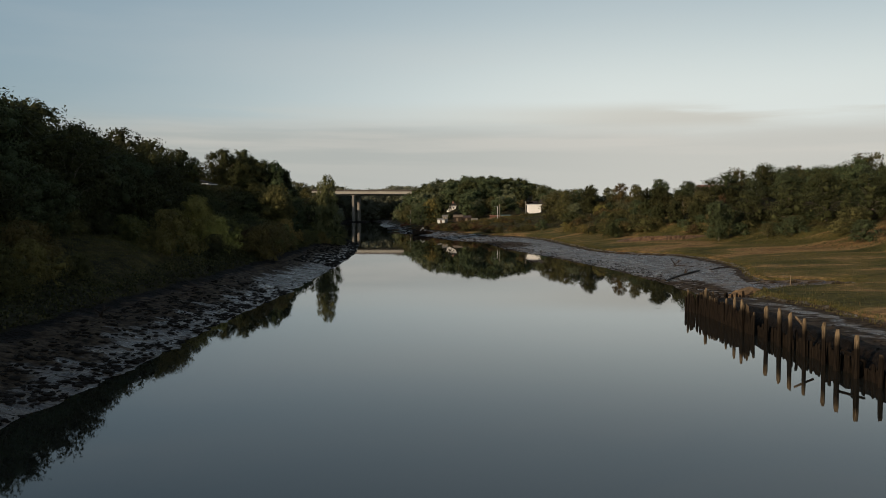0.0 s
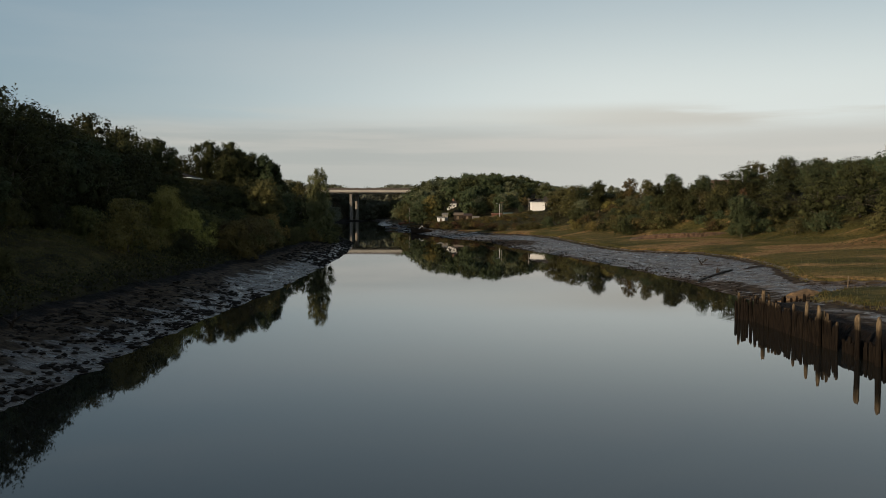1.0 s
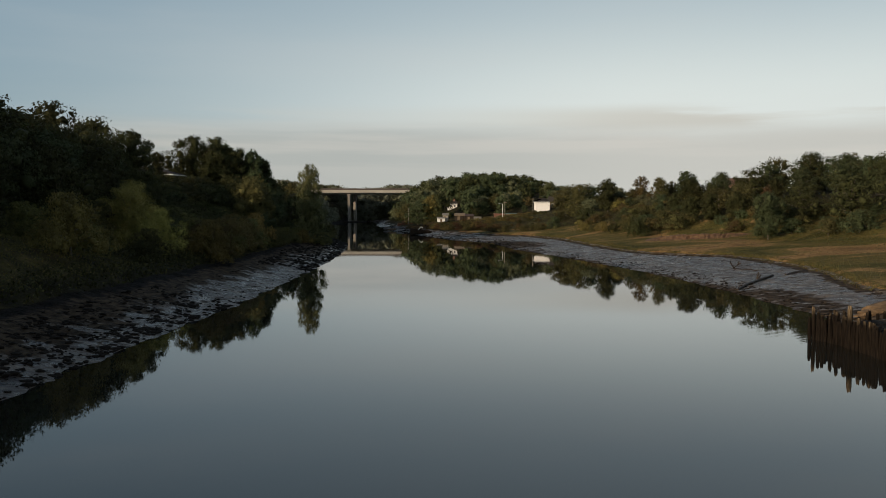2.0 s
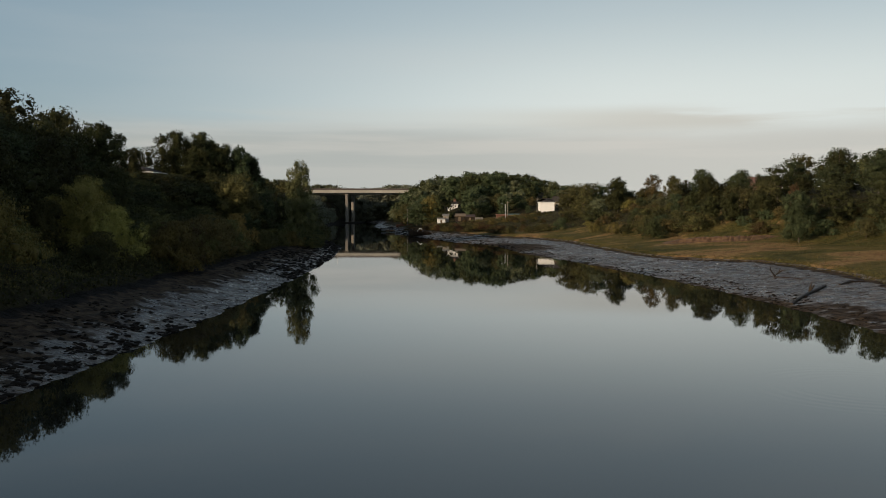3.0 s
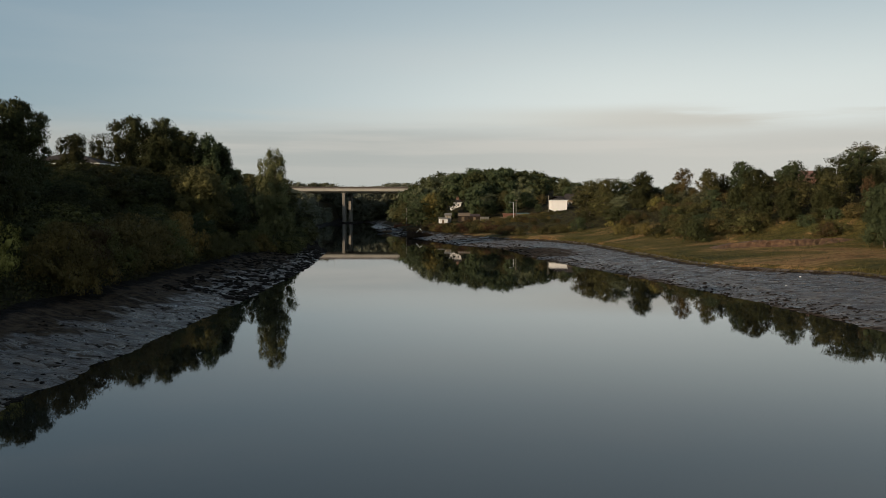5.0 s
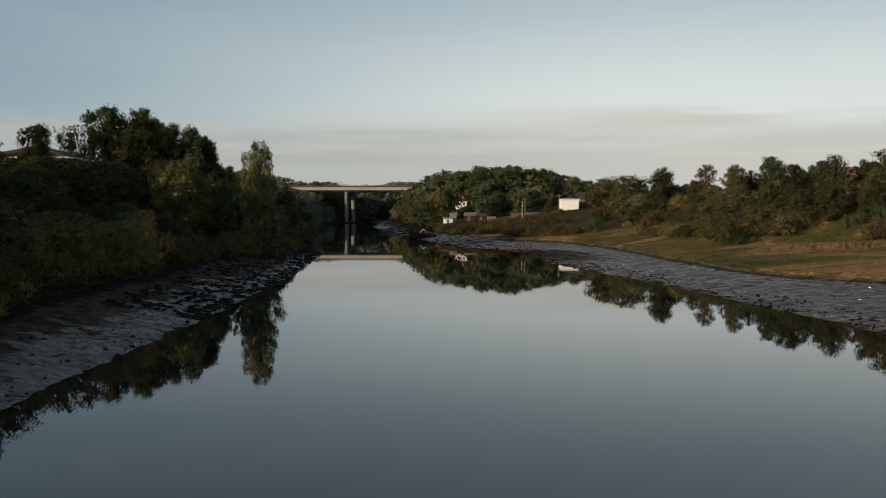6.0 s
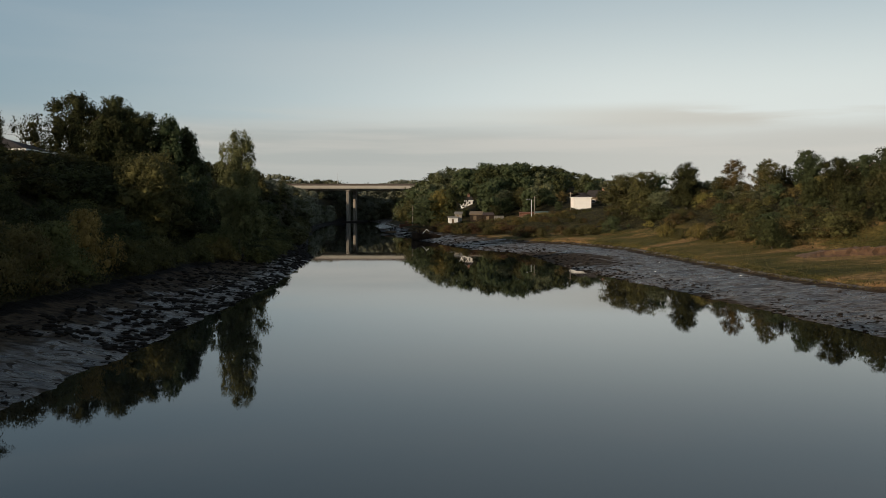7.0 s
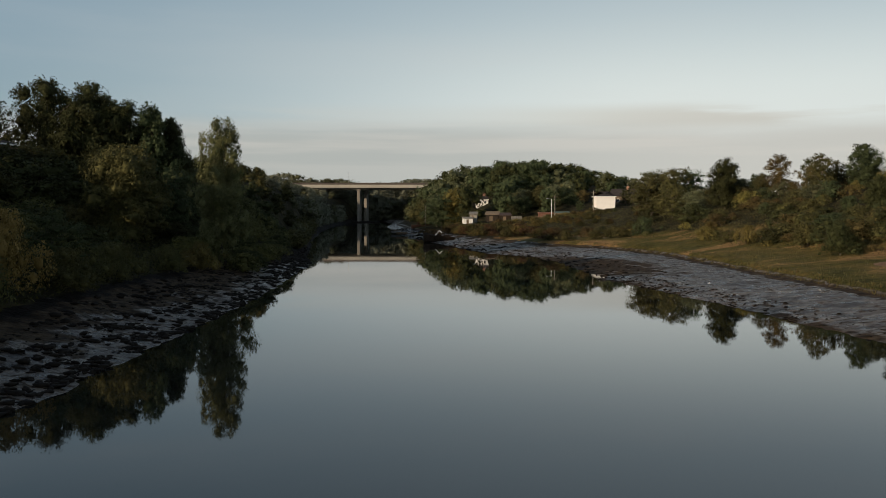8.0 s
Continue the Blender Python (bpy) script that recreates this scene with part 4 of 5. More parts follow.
for i in range(70):
    x = -150 + 2.1 * i + rng.uniform(-1, 1)
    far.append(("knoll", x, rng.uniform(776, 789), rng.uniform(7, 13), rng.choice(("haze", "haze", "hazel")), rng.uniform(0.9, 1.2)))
leaf_stuff("distant_woods", far, "dense distant woods in haze colour beyond the road bridge", "woods")

# ---- east bank ----
E1, E2 = "on the scrubby slope", "beside the marsh"
to_top("dense", 52.6, 339, 19.6, "dark", E1, "slope trees", 0.8, 20, 1)
to_top("open", 63.2, 338, 20.2, "brown", E1, "slope trees", 1.15, 60)
to_top("broad", 68.5, 335, 19.6, "dark", E1, "slope trees", 0.6, 0, 1)
to_top("open", 64.6, 318, 19.2, "olive", E1, "slope trees", 1.1, 160)
to_top("dense", 73.0, 319, 21.0, "green", E1, "slope trees", 0.98, 10, 2)
to_top("dense", 79.8, 308, 19.6, "green", E1, "slope trees", 1.05, 100, 0)
to_top("dense", 77.0, 300, 15.0, "green", E1, "slope trees", 1.2, 40, 1)
to_top("dense", 92.0, 300, 20.0, "green", E1, "slope trees", 1.1, 70, 0)
to_top("broad", 50.5, 404, 18.2, "olive", E1, "slope trees", 1.1, 0, 3)
plant("bush", 46.9, 263, 4.3, "dark", E2, "marsh shrubs", 0.85, 0, 0)
to_top("dense", 66.8, 230, 13.2, "green", E2, "slope trees", 0.75, 0, 0)
to_top("broad", 73.6, 251, 15.2, "rust", E1, "slope trees", 0.42, 0, 1)
to_top("broad", 84, 258, 19.5, "green", E1, "slope trees", 1.0, 0, 2)
to_top("broad", 95.4, 239, 22.2, "dark", E1, "slope trees", 1.0, 0, 3)
for x, y, H, c, k in ((76, 236, 9.5, "dark", "broad"), (82, 226, 10.5, "dark", "broad"), (88, 218, 11.5, "dark", "broad"), (92, 205, 10.5, "dark", "broad"), (97, 222, 11.7, "green", "broad"), (103, 232, 12.2, "olive", "broad"), (90, 248, 10, "green", "broad"),
                      (99, 208, 11, "dark", "broad"), (86, 200, 5.5, "olive", "shrub"), (79, 215, 4.6, "green", "shrub"), (72, 231, 3.2, "green", "shrub"), (75.5, 221, 3.4, "olive", "dome"), (84, 190, 4.4, "green", "shrub"), (89, 182, 5.4, "olive", "shrub"),
                      (95, 192, 9.5, "green", "broad"), (93, 172, 7, "olive", "broad"), (101, 180, 10, "dark", "broad"), (104, 196, 11.7, "dark", "broad"), (110, 210, 11, "dark", "broad"), (108, 222, 11, "dark", "broad"),
                      (71, 260, 7.5, "olive", "broad"), (76, 268, 8.5, "dark", "broad"), (69, 273, 5.5, "olive", "shrub"), (82, 275, 9, "green", "broad"), (90, 268, 10, "dark", "broad"), (96, 260, 9, "olive", "broad"),
                      (73, 285, 7.5, "green", "broad"), (80, 290, 4.6, "dark", "broad"), (88, 286, 9.5, "olive", "broad"), (95, 280, 10, "green", "broad"), (93, 300, 5.0, "dark", "broad"), (87, 302, 4.6, "olive", "broad")):
    plant(k, x, y, H, c, E2 if H < 6 else E1, "slope trees", 1.0)
for x, y, top, w in ((60.5, 284, 14.0, 0.8), (64.5, 282, 17.6, 0.95), (69.0, 277, 16.4, 0.95), (74.5, 271, 17.6, 0.95), (79.5, 262, 17.0, 0.9), (72.0, 243, 12.4, 0.85), (58.0, 288, 11.0, 0.9), (60.5, 268, 12.6, 0.8), (64.5, 264, 13.4, 0.85), (68.8, 258, 13.8, 0.85)):
    to_top("dense", x, y, top, "dark" if top > 12.5 else "green", E1, "slope trees", w)
rng = random.Random(23)
for _ in range(36):
    y = rng.uniform(222, 284)
    plant("dome", float(SCRUB_EDGE(y)) + rng.uniform(4, 20), y, rng.uniform(1.6, 3.4), rng.choice(("olive", "bramble", "green", "brown")), E1, "slope scrub", rng.uniform(1.0, 1.4))
# olive scrub that covers the slope; the view up to the white house stays open
low = []
for _ in range(165):
    y = rng.uniform(262, 450)
    s = float(SCRUB_EDGE(y))
    o = rng.uniform(0.5, 34) if y > 292 else rng.uniform(0.5, 12)
    lane = -0.06 < (s + o) / (y - 130) < 0.175 and y > 340
    if y > 436 and -4 < s + o < 14:
        continue
    if y > 392 and o < 30:
        low.append(("dome", s + o, y, rng.uniform(1.0, 1.9), rng.choice(("olive", "bank", "brown")), 1.5))
        continue
    H, c, w = rng.uniform(0.9, 1.5) if lane else rng.choice((1.2, 1.8, 2.6, 3.6)) * rng.uniform(0.85, 1.15), rng.choice(("olive", "brown", "bramble", "bank", "dark", "green")), rng.uniform(0.85, 1.35)
    if y > 345:
        low.append(("dome", s + o, y, H, c, w))
    else:
        plant("dome", s + o, y, H, c, E1, "slope scrub", w)
for _ in range(75):
    y = rng.uniform(338, 440)
    a, b = float(MARSH_EDGE(y)) + 1.2, max(float(SCRUB_EDGE(y)), float(MARSH_EDGE(y)) + 3)
    low.append(("dome", a + (b - a) * rng.random(), y, rng.uniform(1.2, 2.8), rng.choice(("olive", "bank", "brown", "rust", "bramble")), rng.uniform(1.0, 1.5)))
leaf_stuff("far_scrub", low, "olive and brown scrub on the far part of the slope", "scrub")
for x, y, top in ((80, 322, 17.6), (86, 318, 16.4), (93, 322, 16.4), (101, 320, 20.6), (106, 314, 22.0), (111, 322, 22.2), (104, 330, 21.4), (98.5, 309, 19.4), (86.5, 330, 16.2), (118, 316, 22.4), (76, 330, 17.0), (-10, 472, 13.5), (18, 470, 16.0), (24, 470, 17.0), (31, 468, 16.5), (43, 368, 17.2), (47.5, 366, 18.6), (53, 372, 18.4), (46, 381, 18.8)):
    to_top("broad", x, y, top, rng.choice(("green", "olive", "hazel")), E1, "slope trees", 1.25)
for x, y, top, c, w in ((44.5, 352, 14.2, "olive", 1.2), (48.0, 346, 13.4, "hazel", 1.3), (58.2, 345, 13.8, "brown", 1.3), (60.6, 337, 13.4, "olive", 1.1), (66.6, 326, 13.6, "brown", 1.1), (70.4, 334, 17.6, "green", 1.0), (60.2, 339, 16.4, "olive", 0.9), (67.4, 331, 17.8, "brown", 0.8), (69.2, 323, 18.2, "olive", 0.8), (57.2, 344, 15.4, "hazel", 1.1), (74.2, 327, 16.6, "olive", 1.2), (84.4, 322, 16.6, "dark", 1.1), (90.5, 316, 16.4, "green", 1.2), (97.5, 312, 20.0, "olive", 1.2)):
    to_top("broad", x, y, top, c, E1, "slope trees", w)
for _ in range(20):
    y = rng.uniform(300, 350)
    plant("dome", float(SCRUB_EDGE(y)) + rng.uniform(18, 40), y, rng.uniform(2.0, 3.4), rng.choice(("brown", "olive", "hazel", "brown")), E1, "slope scrub", 1.2)
for _ in range(16):
    y = rng.uniform(372, 440)
    s = float(SCRUB_EDGE(y))
    o = rng.uniform(28, 64)
    if 0.105 < (s + o) / (y - 130) < 0.175 and y > 330 or 42 < s + o < 62 and 320 < y < 362:
        continue
    plant("broad", s + o, y, rng.uniform(4.4, 6.4), rng.choice(("green", "olive", "hazel", "brown")), E1, "slope trees", 1.15)
back = []
for x0, hi in ((110, 7.6), (118, 7.8), (128, 8)):
    y = 150.0
    while y < 330:
        back.append(("knoll", x0 + rng.uniform(-3, 3), y, hi * rng.uniform(0.75, 1.05), rng.choice(("dark", "green", "olive")), 1.1))
        y += rng.uniform(6, 9)
leaf_stuff("slope_woods", back, "dense green woods at the top of the slope", "woods")
# wooded knoll in the bend
back = []
for _ in range(235):
    y = rng.uniform(456, 660)
    o = rng.uniform(1, 78)
    x = float(SCRUB_EDGE(y)) + o
    if (y < 478 and 35 < x < 56) or (y < 504 and -0.5 < x < 11.5) or (y < 478 and x < -1):
        continue
    top = float(np.interp(o, (1, 8, 18, 40, 78), (9.5, 18.2, 25.8, 30.3, 28.6))) + rng.uniform(-4.0, 1.6)
    if y < 500:
        top = min(top, float(np.interp(y, (456, 500), (15.5, 24))) + rng.uniform(-1.5, 1))
    top = min(top, float(np.interp(x / (y - 102) * 457, (-40, -3, 22, 47, 61, 80), (27, 28, 31.0, 27.6, 25.0, 21.5))) * (y - 60) / 500 + rng.uniform(-2.6, 1.2))
    back.append(("knoll", x, y, min(max(top - height(x, y), 4), 16), rng.choice(("dark", "green", "hazel", "dark", "green")), rng.uniform(0.8, 1.25)))
leaf_stuff("knoll_woods", back, "thick green woods on a rounded knoll", "woods")
to_top("dense", -5.0, 474, 16.2, "bank", "by the boatyard", "", 0.95, 0, 1)
Y1 = "among the boatyard sheds"
for k, x, y, top, c, w in (("broad", 15.0, 474, 14.6, "brown", 0.9), ("broad", 17.5, 466, 13.2, "green", 1.2), ("broad", 23.5, 470, 14.4, "hazel", 1.1), ("broad", 29, 466, 13.8, "olive", 1.2), ("broad", 34.5, 462, 14.2, "green", 1.1), ("broad", 39, 468, 15.5, "brown", 1.1),
                          ("dense", 32, 480, 17.5, "bank", 0.9), ("broad", -12, 482, 13.0, "green", 1.1), ("broad", -18, 506, 12.5, "olive", 1.2), ("broad", 20, 480, 17.0, "dark", 1.1), ("broad", 14, 458, 10.2, "dark", 1.2), ("broad", -1.5, 456, 8.6, "dark", 1.1),
                          ("broad", 44, 462, 15.0, "olive", 1.0), ("broad", 35.5, 448, 11.5, "green", 1.1), ("broad", 50, 446, 15.5, "dark", 1.0)):
    to_top(k, x, y, top, c, Y1, "boatyard trees", w)
for x, y, H, c in ((-9.5, 418, 2.6, "rust"), (-6.5, 422, 3.0, "rust"), (-3.5, 420, 2.6, "brown"), (-11.5, 428, 2.8, "rust"), (-14, 440, 3.0, "brown"), (-1, 432, 2.4, "rust"), (2.5, 436, 2.6, "bank"), (5.5, 434, 2.8, "olive"), (8.5, 438, 3.0, "bank"), (11.5, 434, 3.2, "olive"),
                   (14.5, 438, 2.8, "bank"), (17.5, 434, 3.4, "brown"), (20.5, 437, 3.0, "bank"), (23, 432, 3.4, "olive"), (26, 436, 3.2, "bank"), (29, 430, 3.4, "bank"), (32, 434, 3.6, "brown"), (35, 428, 3.2, "bank"), (10, 424, 2.6, "bank"), (15, 422, 2.8, "brown"),
                   (20, 420, 2.8, "olive"), (25, 418, 3.0, "bank"), (30, 414, 3.0, "olive"), (3.0, 447, 3.4, "dark"), (-6, 446, 3.0, "brown"), (19.5, 446, 2.6, "dark"), (27.5, 446, 2.8, "olive"), (38, 436, 3.4, "olive")):
    plant("dome", x, y, H * (0.45 if x > 1 else 0.7), c, Y1, "boatyard scrub", 1.8 if x > 1 else 1.4)

# ---- low cover ----
cover = np.random.default_rng(4)


def strewn(n, y0, y1, side, d0, d1, power=1.0):
    y = cover.uniform(y0, y1, n)
    d = d0 + (d1 - d0) * cover.random(n) ** power
    return np.stack([WEST_SHORE(y) - d if side == "west" else SCRUB_EDGE(y) + d if side == "slope" else MARSH_EDGE(y) + d, y], 1)


thicket = strewn(46000, 48, 330, "west", 10.8, 26, 1.3)
thicket = thicket[(np.abs(thicket[:, 1] - 118) > 20) | (WEST_SHORE(thicket[:, 1]) - thicket[:, 0] < 13.5)]
ground_cover("brambles", thicket, 0.15, 1.4, ("dark", "dark", "dark", "bramble"), "low dark brambles and rough grass over the river bank", "brambles", 1)
ground_cover("rough_grass", strewn(26000, 96, 140, "west", 12.5, 26), 0.07, 0.45, ("bramble", "olive", "bramble", "bank"), "pale rough grass on a hummock of the bank", "grass", 6)
ground_cover("bracken", strewn(42000, 150, 450, "slope", -1, 30), 0.12, 0.8, ("olive", "bramble", "olive", "green"), "rough olive bracken and grass on the scrubby slope", "bracken", 2)
ground_cover("marsh_grass", np.concatenate([strewn(14000, 45, 340, "marsh", -0.4, 1.6), strewn(16000, 45, 340, "marsh", 0, 30)]), 0.17, 0.3, ("grass", "olive", "bramble", "olive"), "ochre and green salt-marsh grass tufts", "grass", 3, True)

# ---- road bridge over the river ----
RAIL = surface("brown_steel_railing", ((0.3, (0.04, 0.03, 0.025)), (0.7, (0.085, 0.066, 0.054))), 0.4, 0.8, 0.1)


def make_bridge():
    y0, dz = 738.0, 22.0
    b = thing("road_bridge", pose(-68, y0, 0), "long beige concrete road bridge on twin slab piers", "bridge")
    for k, y in enumerate((0.0, 15.5)):
        part("deck", Geo().box(-230, y, dz - 0.2, 125, y + 13, dz + 1.5), CONCRETE, b)
        part("girder", Geo().prism([(y + 3.2, dz - 1.25), (y + 9.8, dz - 1.25), (y + 11.2, dz - 0.204), (y + 1.8, dz - 0.204)], "x", -230, 125), CONCRETE, b)
        part("road_surface", Geo().box(-230, y + 0.8, dz + 1.504, 125, y + 12.2, dz + 1.56), ASPHALT, b)
        for yy in (y + 0.05, y + 12.6):
            part("parapet", Geo().box(-230, yy, dz + 1.504, 125, yy + 0.3, dz + 1.7), CONCRETE, b)
            part("railing", Geo().box(-230, yy + 0.1, dz + 1.75, 125, yy + 0.16, dz + 2.95), RAIL, b)
            posts = Geo()
            for i in range(118):
                posts.box(-230 + i * 3, yy + 0.03, dz + 1.7, -229.86 + i * 3, yy + 0.095, dz + 3.05)
            part("railing_posts", posts, RAIL, b)
        for x in (-118, -29, -1.9):
            w, x = 1.9, x + 0.18 * y
            pr = part("pier", Geo().box(x - w / 2, y + 1.6, -4, x + w / 2, y + 11.4, dz - 1.27), PIER, b, bevel=0.25)
            part("bearing_shelf", Geo().box(x - w / 2 - 0.35, y + 1.3, dz - 1.9, x + w / 2 + 0.35, y + 11.7, dz - 1.266), PIER, pr)
    part("pier_footing", Geo().prism([(-6, -4), (34, -4), (33, 0.7), (-5, 0.7)], "x", -7, 9), STONE, b, "low dark stone island round the piers", bevel=0.4)
    for x in (-170, -90, -10, 70):
        lamp = part("lamp_column", Geo().tube([(x, 14.2, dz + 1.5), (x, 14.2, dz + 10)], [0.12, 0.07], 6), STEEL, b)
        part("lamp_arm", Geo().tube([(x, 12.6, dz + 10.2), (x, 14.2, dz + 10), (x, 15.8, dz + 10.2)], [0.05, 0.06, 0.05], 5), STEEL, lamp)


make_bridge()


# ---- houses ----
def house(x, y, z, length, depth, eaves, rise, turn, wall, roof, label, hip=True, chimney=True, fascia=WHITE_PAINT, windows=()):
    """A small house: walls, hipped or gabled roof with eaves, fascia, windows (side, along, sill, width, height), chimney. x, y is its front corner."""
    h = thing("house", pose(x, y, z, 0, 0, turn), label, "house")
    part("wall", Geo().box(0, 0, -1.5, length, depth, eaves), wall, h)
    o, k = 0.3, (depth / 2 if hip else 0)
    g = Geo()
    g.v = [(-o, -o, eaves), (length + o, -o, eaves), (length + o, depth + o, eaves), (-o, depth + o, eaves), (k, depth / 2, eaves + rise), (length - k, depth / 2, eaves + rise)]
    g.v += [(a, b, c - 0.16) for a, b, c in g.v[:4]]
    g.f = [(0, 1, 5, 4), (2, 3, 4, 5), (1, 2, 5), (3, 0, 4), (6, 9, 8, 7)] + [(i, 6 + i, 6 + (i + 1) % 4, (i + 1) % 4) for i in range(4)]
    rf = part("roof", g, roof, h)
    for q in ((-o - 0.03, -o - 0.03, length + o + 0.03, -o), (-o - 0.03, depth + o, length + o + 0.03, depth + o + 0.03), (-o - 0.03, -o, -o, depth + o), (length + o, -o, length + o + 0.03, depth + o)):
        part("fascia", Geo().box(q[0], q[1], eaves - 0.28, q[2], q[3], eaves - 0.02), fascia, h)
    part("ridge", Geo().tube([(k, depth / 2, eaves + rise), (length - k, depth / 2, eaves + rise)], [0.12, 0.12], 6), roof, rf)
    if chimney:
        ch = part("chimney", Geo().box(length * 0.62, depth / 2 - 0.3, eaves + rise * 0.5, length * 0.62 + 0.9, depth / 2 + 0.3, eaves + rise + 0.9), BRICK, rf, bevel=0.03)
        part("chimney_pot", Geo().tube([(length * 0.62 + 0.45, depth / 2, eaves + rise + 0.9), (length * 0.62 + 0.45, depth / 2, eaves + rise + 1.3)], [0.14, 0.11], 8), TILE_RED, rf)
    for side, u, sill, w, t in windows:
        if side == "front":
            a, b2 = (u, -0.03, sill, u + w, 0.05, sill + t), (u + 0.07, -0.045, sill + 0.07, u + w - 0.07, -0.031, sill + t - 0.07)
        elif side == "end":
            a, b2 = (length - 0.05, u, sill, length + 0.03, u + w, sill + t), (length + 0.031, u + 0.07, sill + 0.07, length + 0.045, u + w - 0.07, sill + t - 0.07)
        else:
            a, b2 = (-0.03, u, sill, 0.05, u + w, sill + t), (-0.045, u + 0.07, sill + 0.07, -0.031, u + w - 0.07, sill + t - 0.07)
        wd = part("window", Geo().box(*a), WHITE_PAINT, h)
        part("pane", Geo().box(*b2), GLASS_DARK, wd)
    return h


# bungalow on the crest of the west hill
house(-80.5, 264.5, height(-66, 268) + 0.1, 15.0, 11.0, 17.75 - height(-66, 268), 1.9, 0, BRICK, SLATE, "brick bungalow with dark hipped roof and white fascia boards", True, False,
      windows=(("front", 9.5, 0.9, 2.2, 1.3), ("front", 3, 0.9, 2.0, 1.3), ("end", 2.0, 0.9, 1.8, 1.3), ("end", 7.0, 0.9, 1.8, 1.3)))
# white rendered house above the boatyard, with the roof of its neighbour behind
house(39.6, 440, 8.0, 5.8, 9.0, 4.8, 1.4, 0, RENDER_WHITE, SLATE, "small white-rendered house with dark slate roof among bushes", True, False, windows=(("end", 2, 2.6, 1.2, 1.1),))
house(45.5, 453, 8.8, 8.0, 8.0, 4.2, 2.3, -18, TIMBER, SLATE, "brown house with grey roof behind the white house", False, True, TIMBER, (("front", 2, 2.2, 1.2, 1.1),))
house(2.6, 494, max(7.4, height(4.7, 493) - 0.4), 4.2, 5.5, 3.0, 1.3, 8, RENDER_WHITE, SLATE, "white cottage half hidden by trees", False, True, windows=(("front", 0.8, 1.4, 0.9, 1.0), ("front", 2.6, 1.4, 0.8, 1.0)))
house(90.5, 334, 12.2, 10, 9, 5.2, 2.0, 0, BRICK, TILE_RED, "long brick building with a red-brown tiled roof", False, False, TIMBER)


# ---- boatyard sheds, fences, poles ----
def shed(x, y, w, d, h, wall, roof, label, turn=0.0, z=None, rise=0.42):
    s = thing("shed", pose(x, y, height(x, y) - 0.3 if z is None else z, 0, 0, turn), label, "shed")
    part("wall", Geo().box(-w / 2, -d / 2, -0.6, w / 2, d / 2, h), wall, s)
    part("roof", Geo().prism([(-d / 2 - 0.3, h + 0.02), (d / 2 + 0.3, h + rise), (d / 2 + 0.3, h + rise + 0.12), (-d / 2 - 0.3, h + 0.14)], "x", -w / 2 - 0.25, w / 2 + 0.25), roof, s)
    part("door", Geo().box(-w * 0.2, -d / 2 - 0.05, 0.02, w * 0.05, -d / 2 - 0.004, h * 0.85), TIMBER, s)
    return s


GREEN_FELT = surface("green_roof_felt", ((0.3, (0.05, 0.085, 0.075)), (0.7, (0.09, 0.14, 0.125))), 1.5, 0.85, 0.2)
shed(-0.9, 446, 3.0, 3, 1.9, WHITE_PAINT, PALE_BARK, "small white boatyard shed with a pale roof", 8, 3.7)
shed(1.0, 449.5, 2.4, 2.4, 2.3, PALE_BARK, PALE_BARK, "small pale weathered hut behind the white shed", -4, 4.6, 0.8)
shed(7.2, 452, 4.2, 4, 1.9, WET_TIMBER, TIMBER, "dark timber shed with a brown sloping roof", -5, 4.8, 1.1)
shed(11.2, 451, 3.8, 4, 1.7, WET_TIMBER, DARK_RED, "low dark timber shed with a dull red roof", 4, 4.8, 0.9)
shed(24.6, 452, 4.6, 2.6, 2.2, RUST_PAINT, RUST_PAINT, "low rust-red steel storage container", 0, 5.0)
shed(30.5, 452, 5.6, 4, 2.2, TIMBER, GREEN_FELT, "low shed with green felt roof", 0, 5.2)


def board_fence(x0, y0, x1, y1, h, z, label, material):
    f = thing("board_fence", pose(x0, y0, z, 0, 0, math.degrees(math.atan2(y1 - y0, x1 - x0))), label, "fence")
    n = int(math.hypot(x1 - x0, y1 - y0) / 0.32)
    me = Geo().box(0, -0.02, 0, 0.3, 0.02, h).mesh("board", material, 0.004)
    for i in range(n):
        p = part("board", me, None, f)
        p.location = (i * 0.32, 0, 0.03 * math.sin(i * 2.7))
    part("rail", Geo().box(0, 0.022, h * 0.25, n * 0.32, 0.08, h * 0.25 + 0.1), material, f)
    part("rail", Geo().box(0, 0.022, h * 0.75, n * 0.32, 0.08, h * 0.75 + 0.1), material, f)


board_fence(13.2, 448, 16.8, 449, 1.5, 4.9, "pale weathered board fence by the sheds", PALE_BARK)
board_fence(20.5, 448, 31.0, 449, 1.3, 5.0, "brown board fence along the boatyard", TIMBER)
board_fence(70.2, 315, 75.5, 313.5, 0.5, 11.9, "dull red garden fence at the top of the slope", DARK_RED)


def pole(x, y, top, label, name="utility_pole", arm=False):
    z = height(x, y)
    p = thing(name, pose(x, y, z), label, "pole")
    part("shaft", Geo().tube([(0, 0, -0.5), (0, 0, top - z)], [0.15, 0.10], 8), STEEL if arm else PALE_BARK, p)
    if arm:
        part("arm", Geo().tube([(0, 0, top - z - 0.1), (-1.1, -0.3, top - z + 0.1)], [0.06, 0.05], 6), STEEL, p)
        part("lantern", Geo().box(-1.7, -0.42, top - z + 0.03, -1.0, -0.18, top - z + 0.17), STEEL, p, bevel=0.03)
    else:
        part("crossarm", Geo().box(-0.7, -0.06, top - z - 0.6, 0.7, 0.06, top - z - 0.48), TIMBER, p)


pole(37.3, 430, 14.3, "tall pale wooden utility pole in the scrub")
pole(25.6, 430, 12.9, "pale wooden pole beside a street lamp")
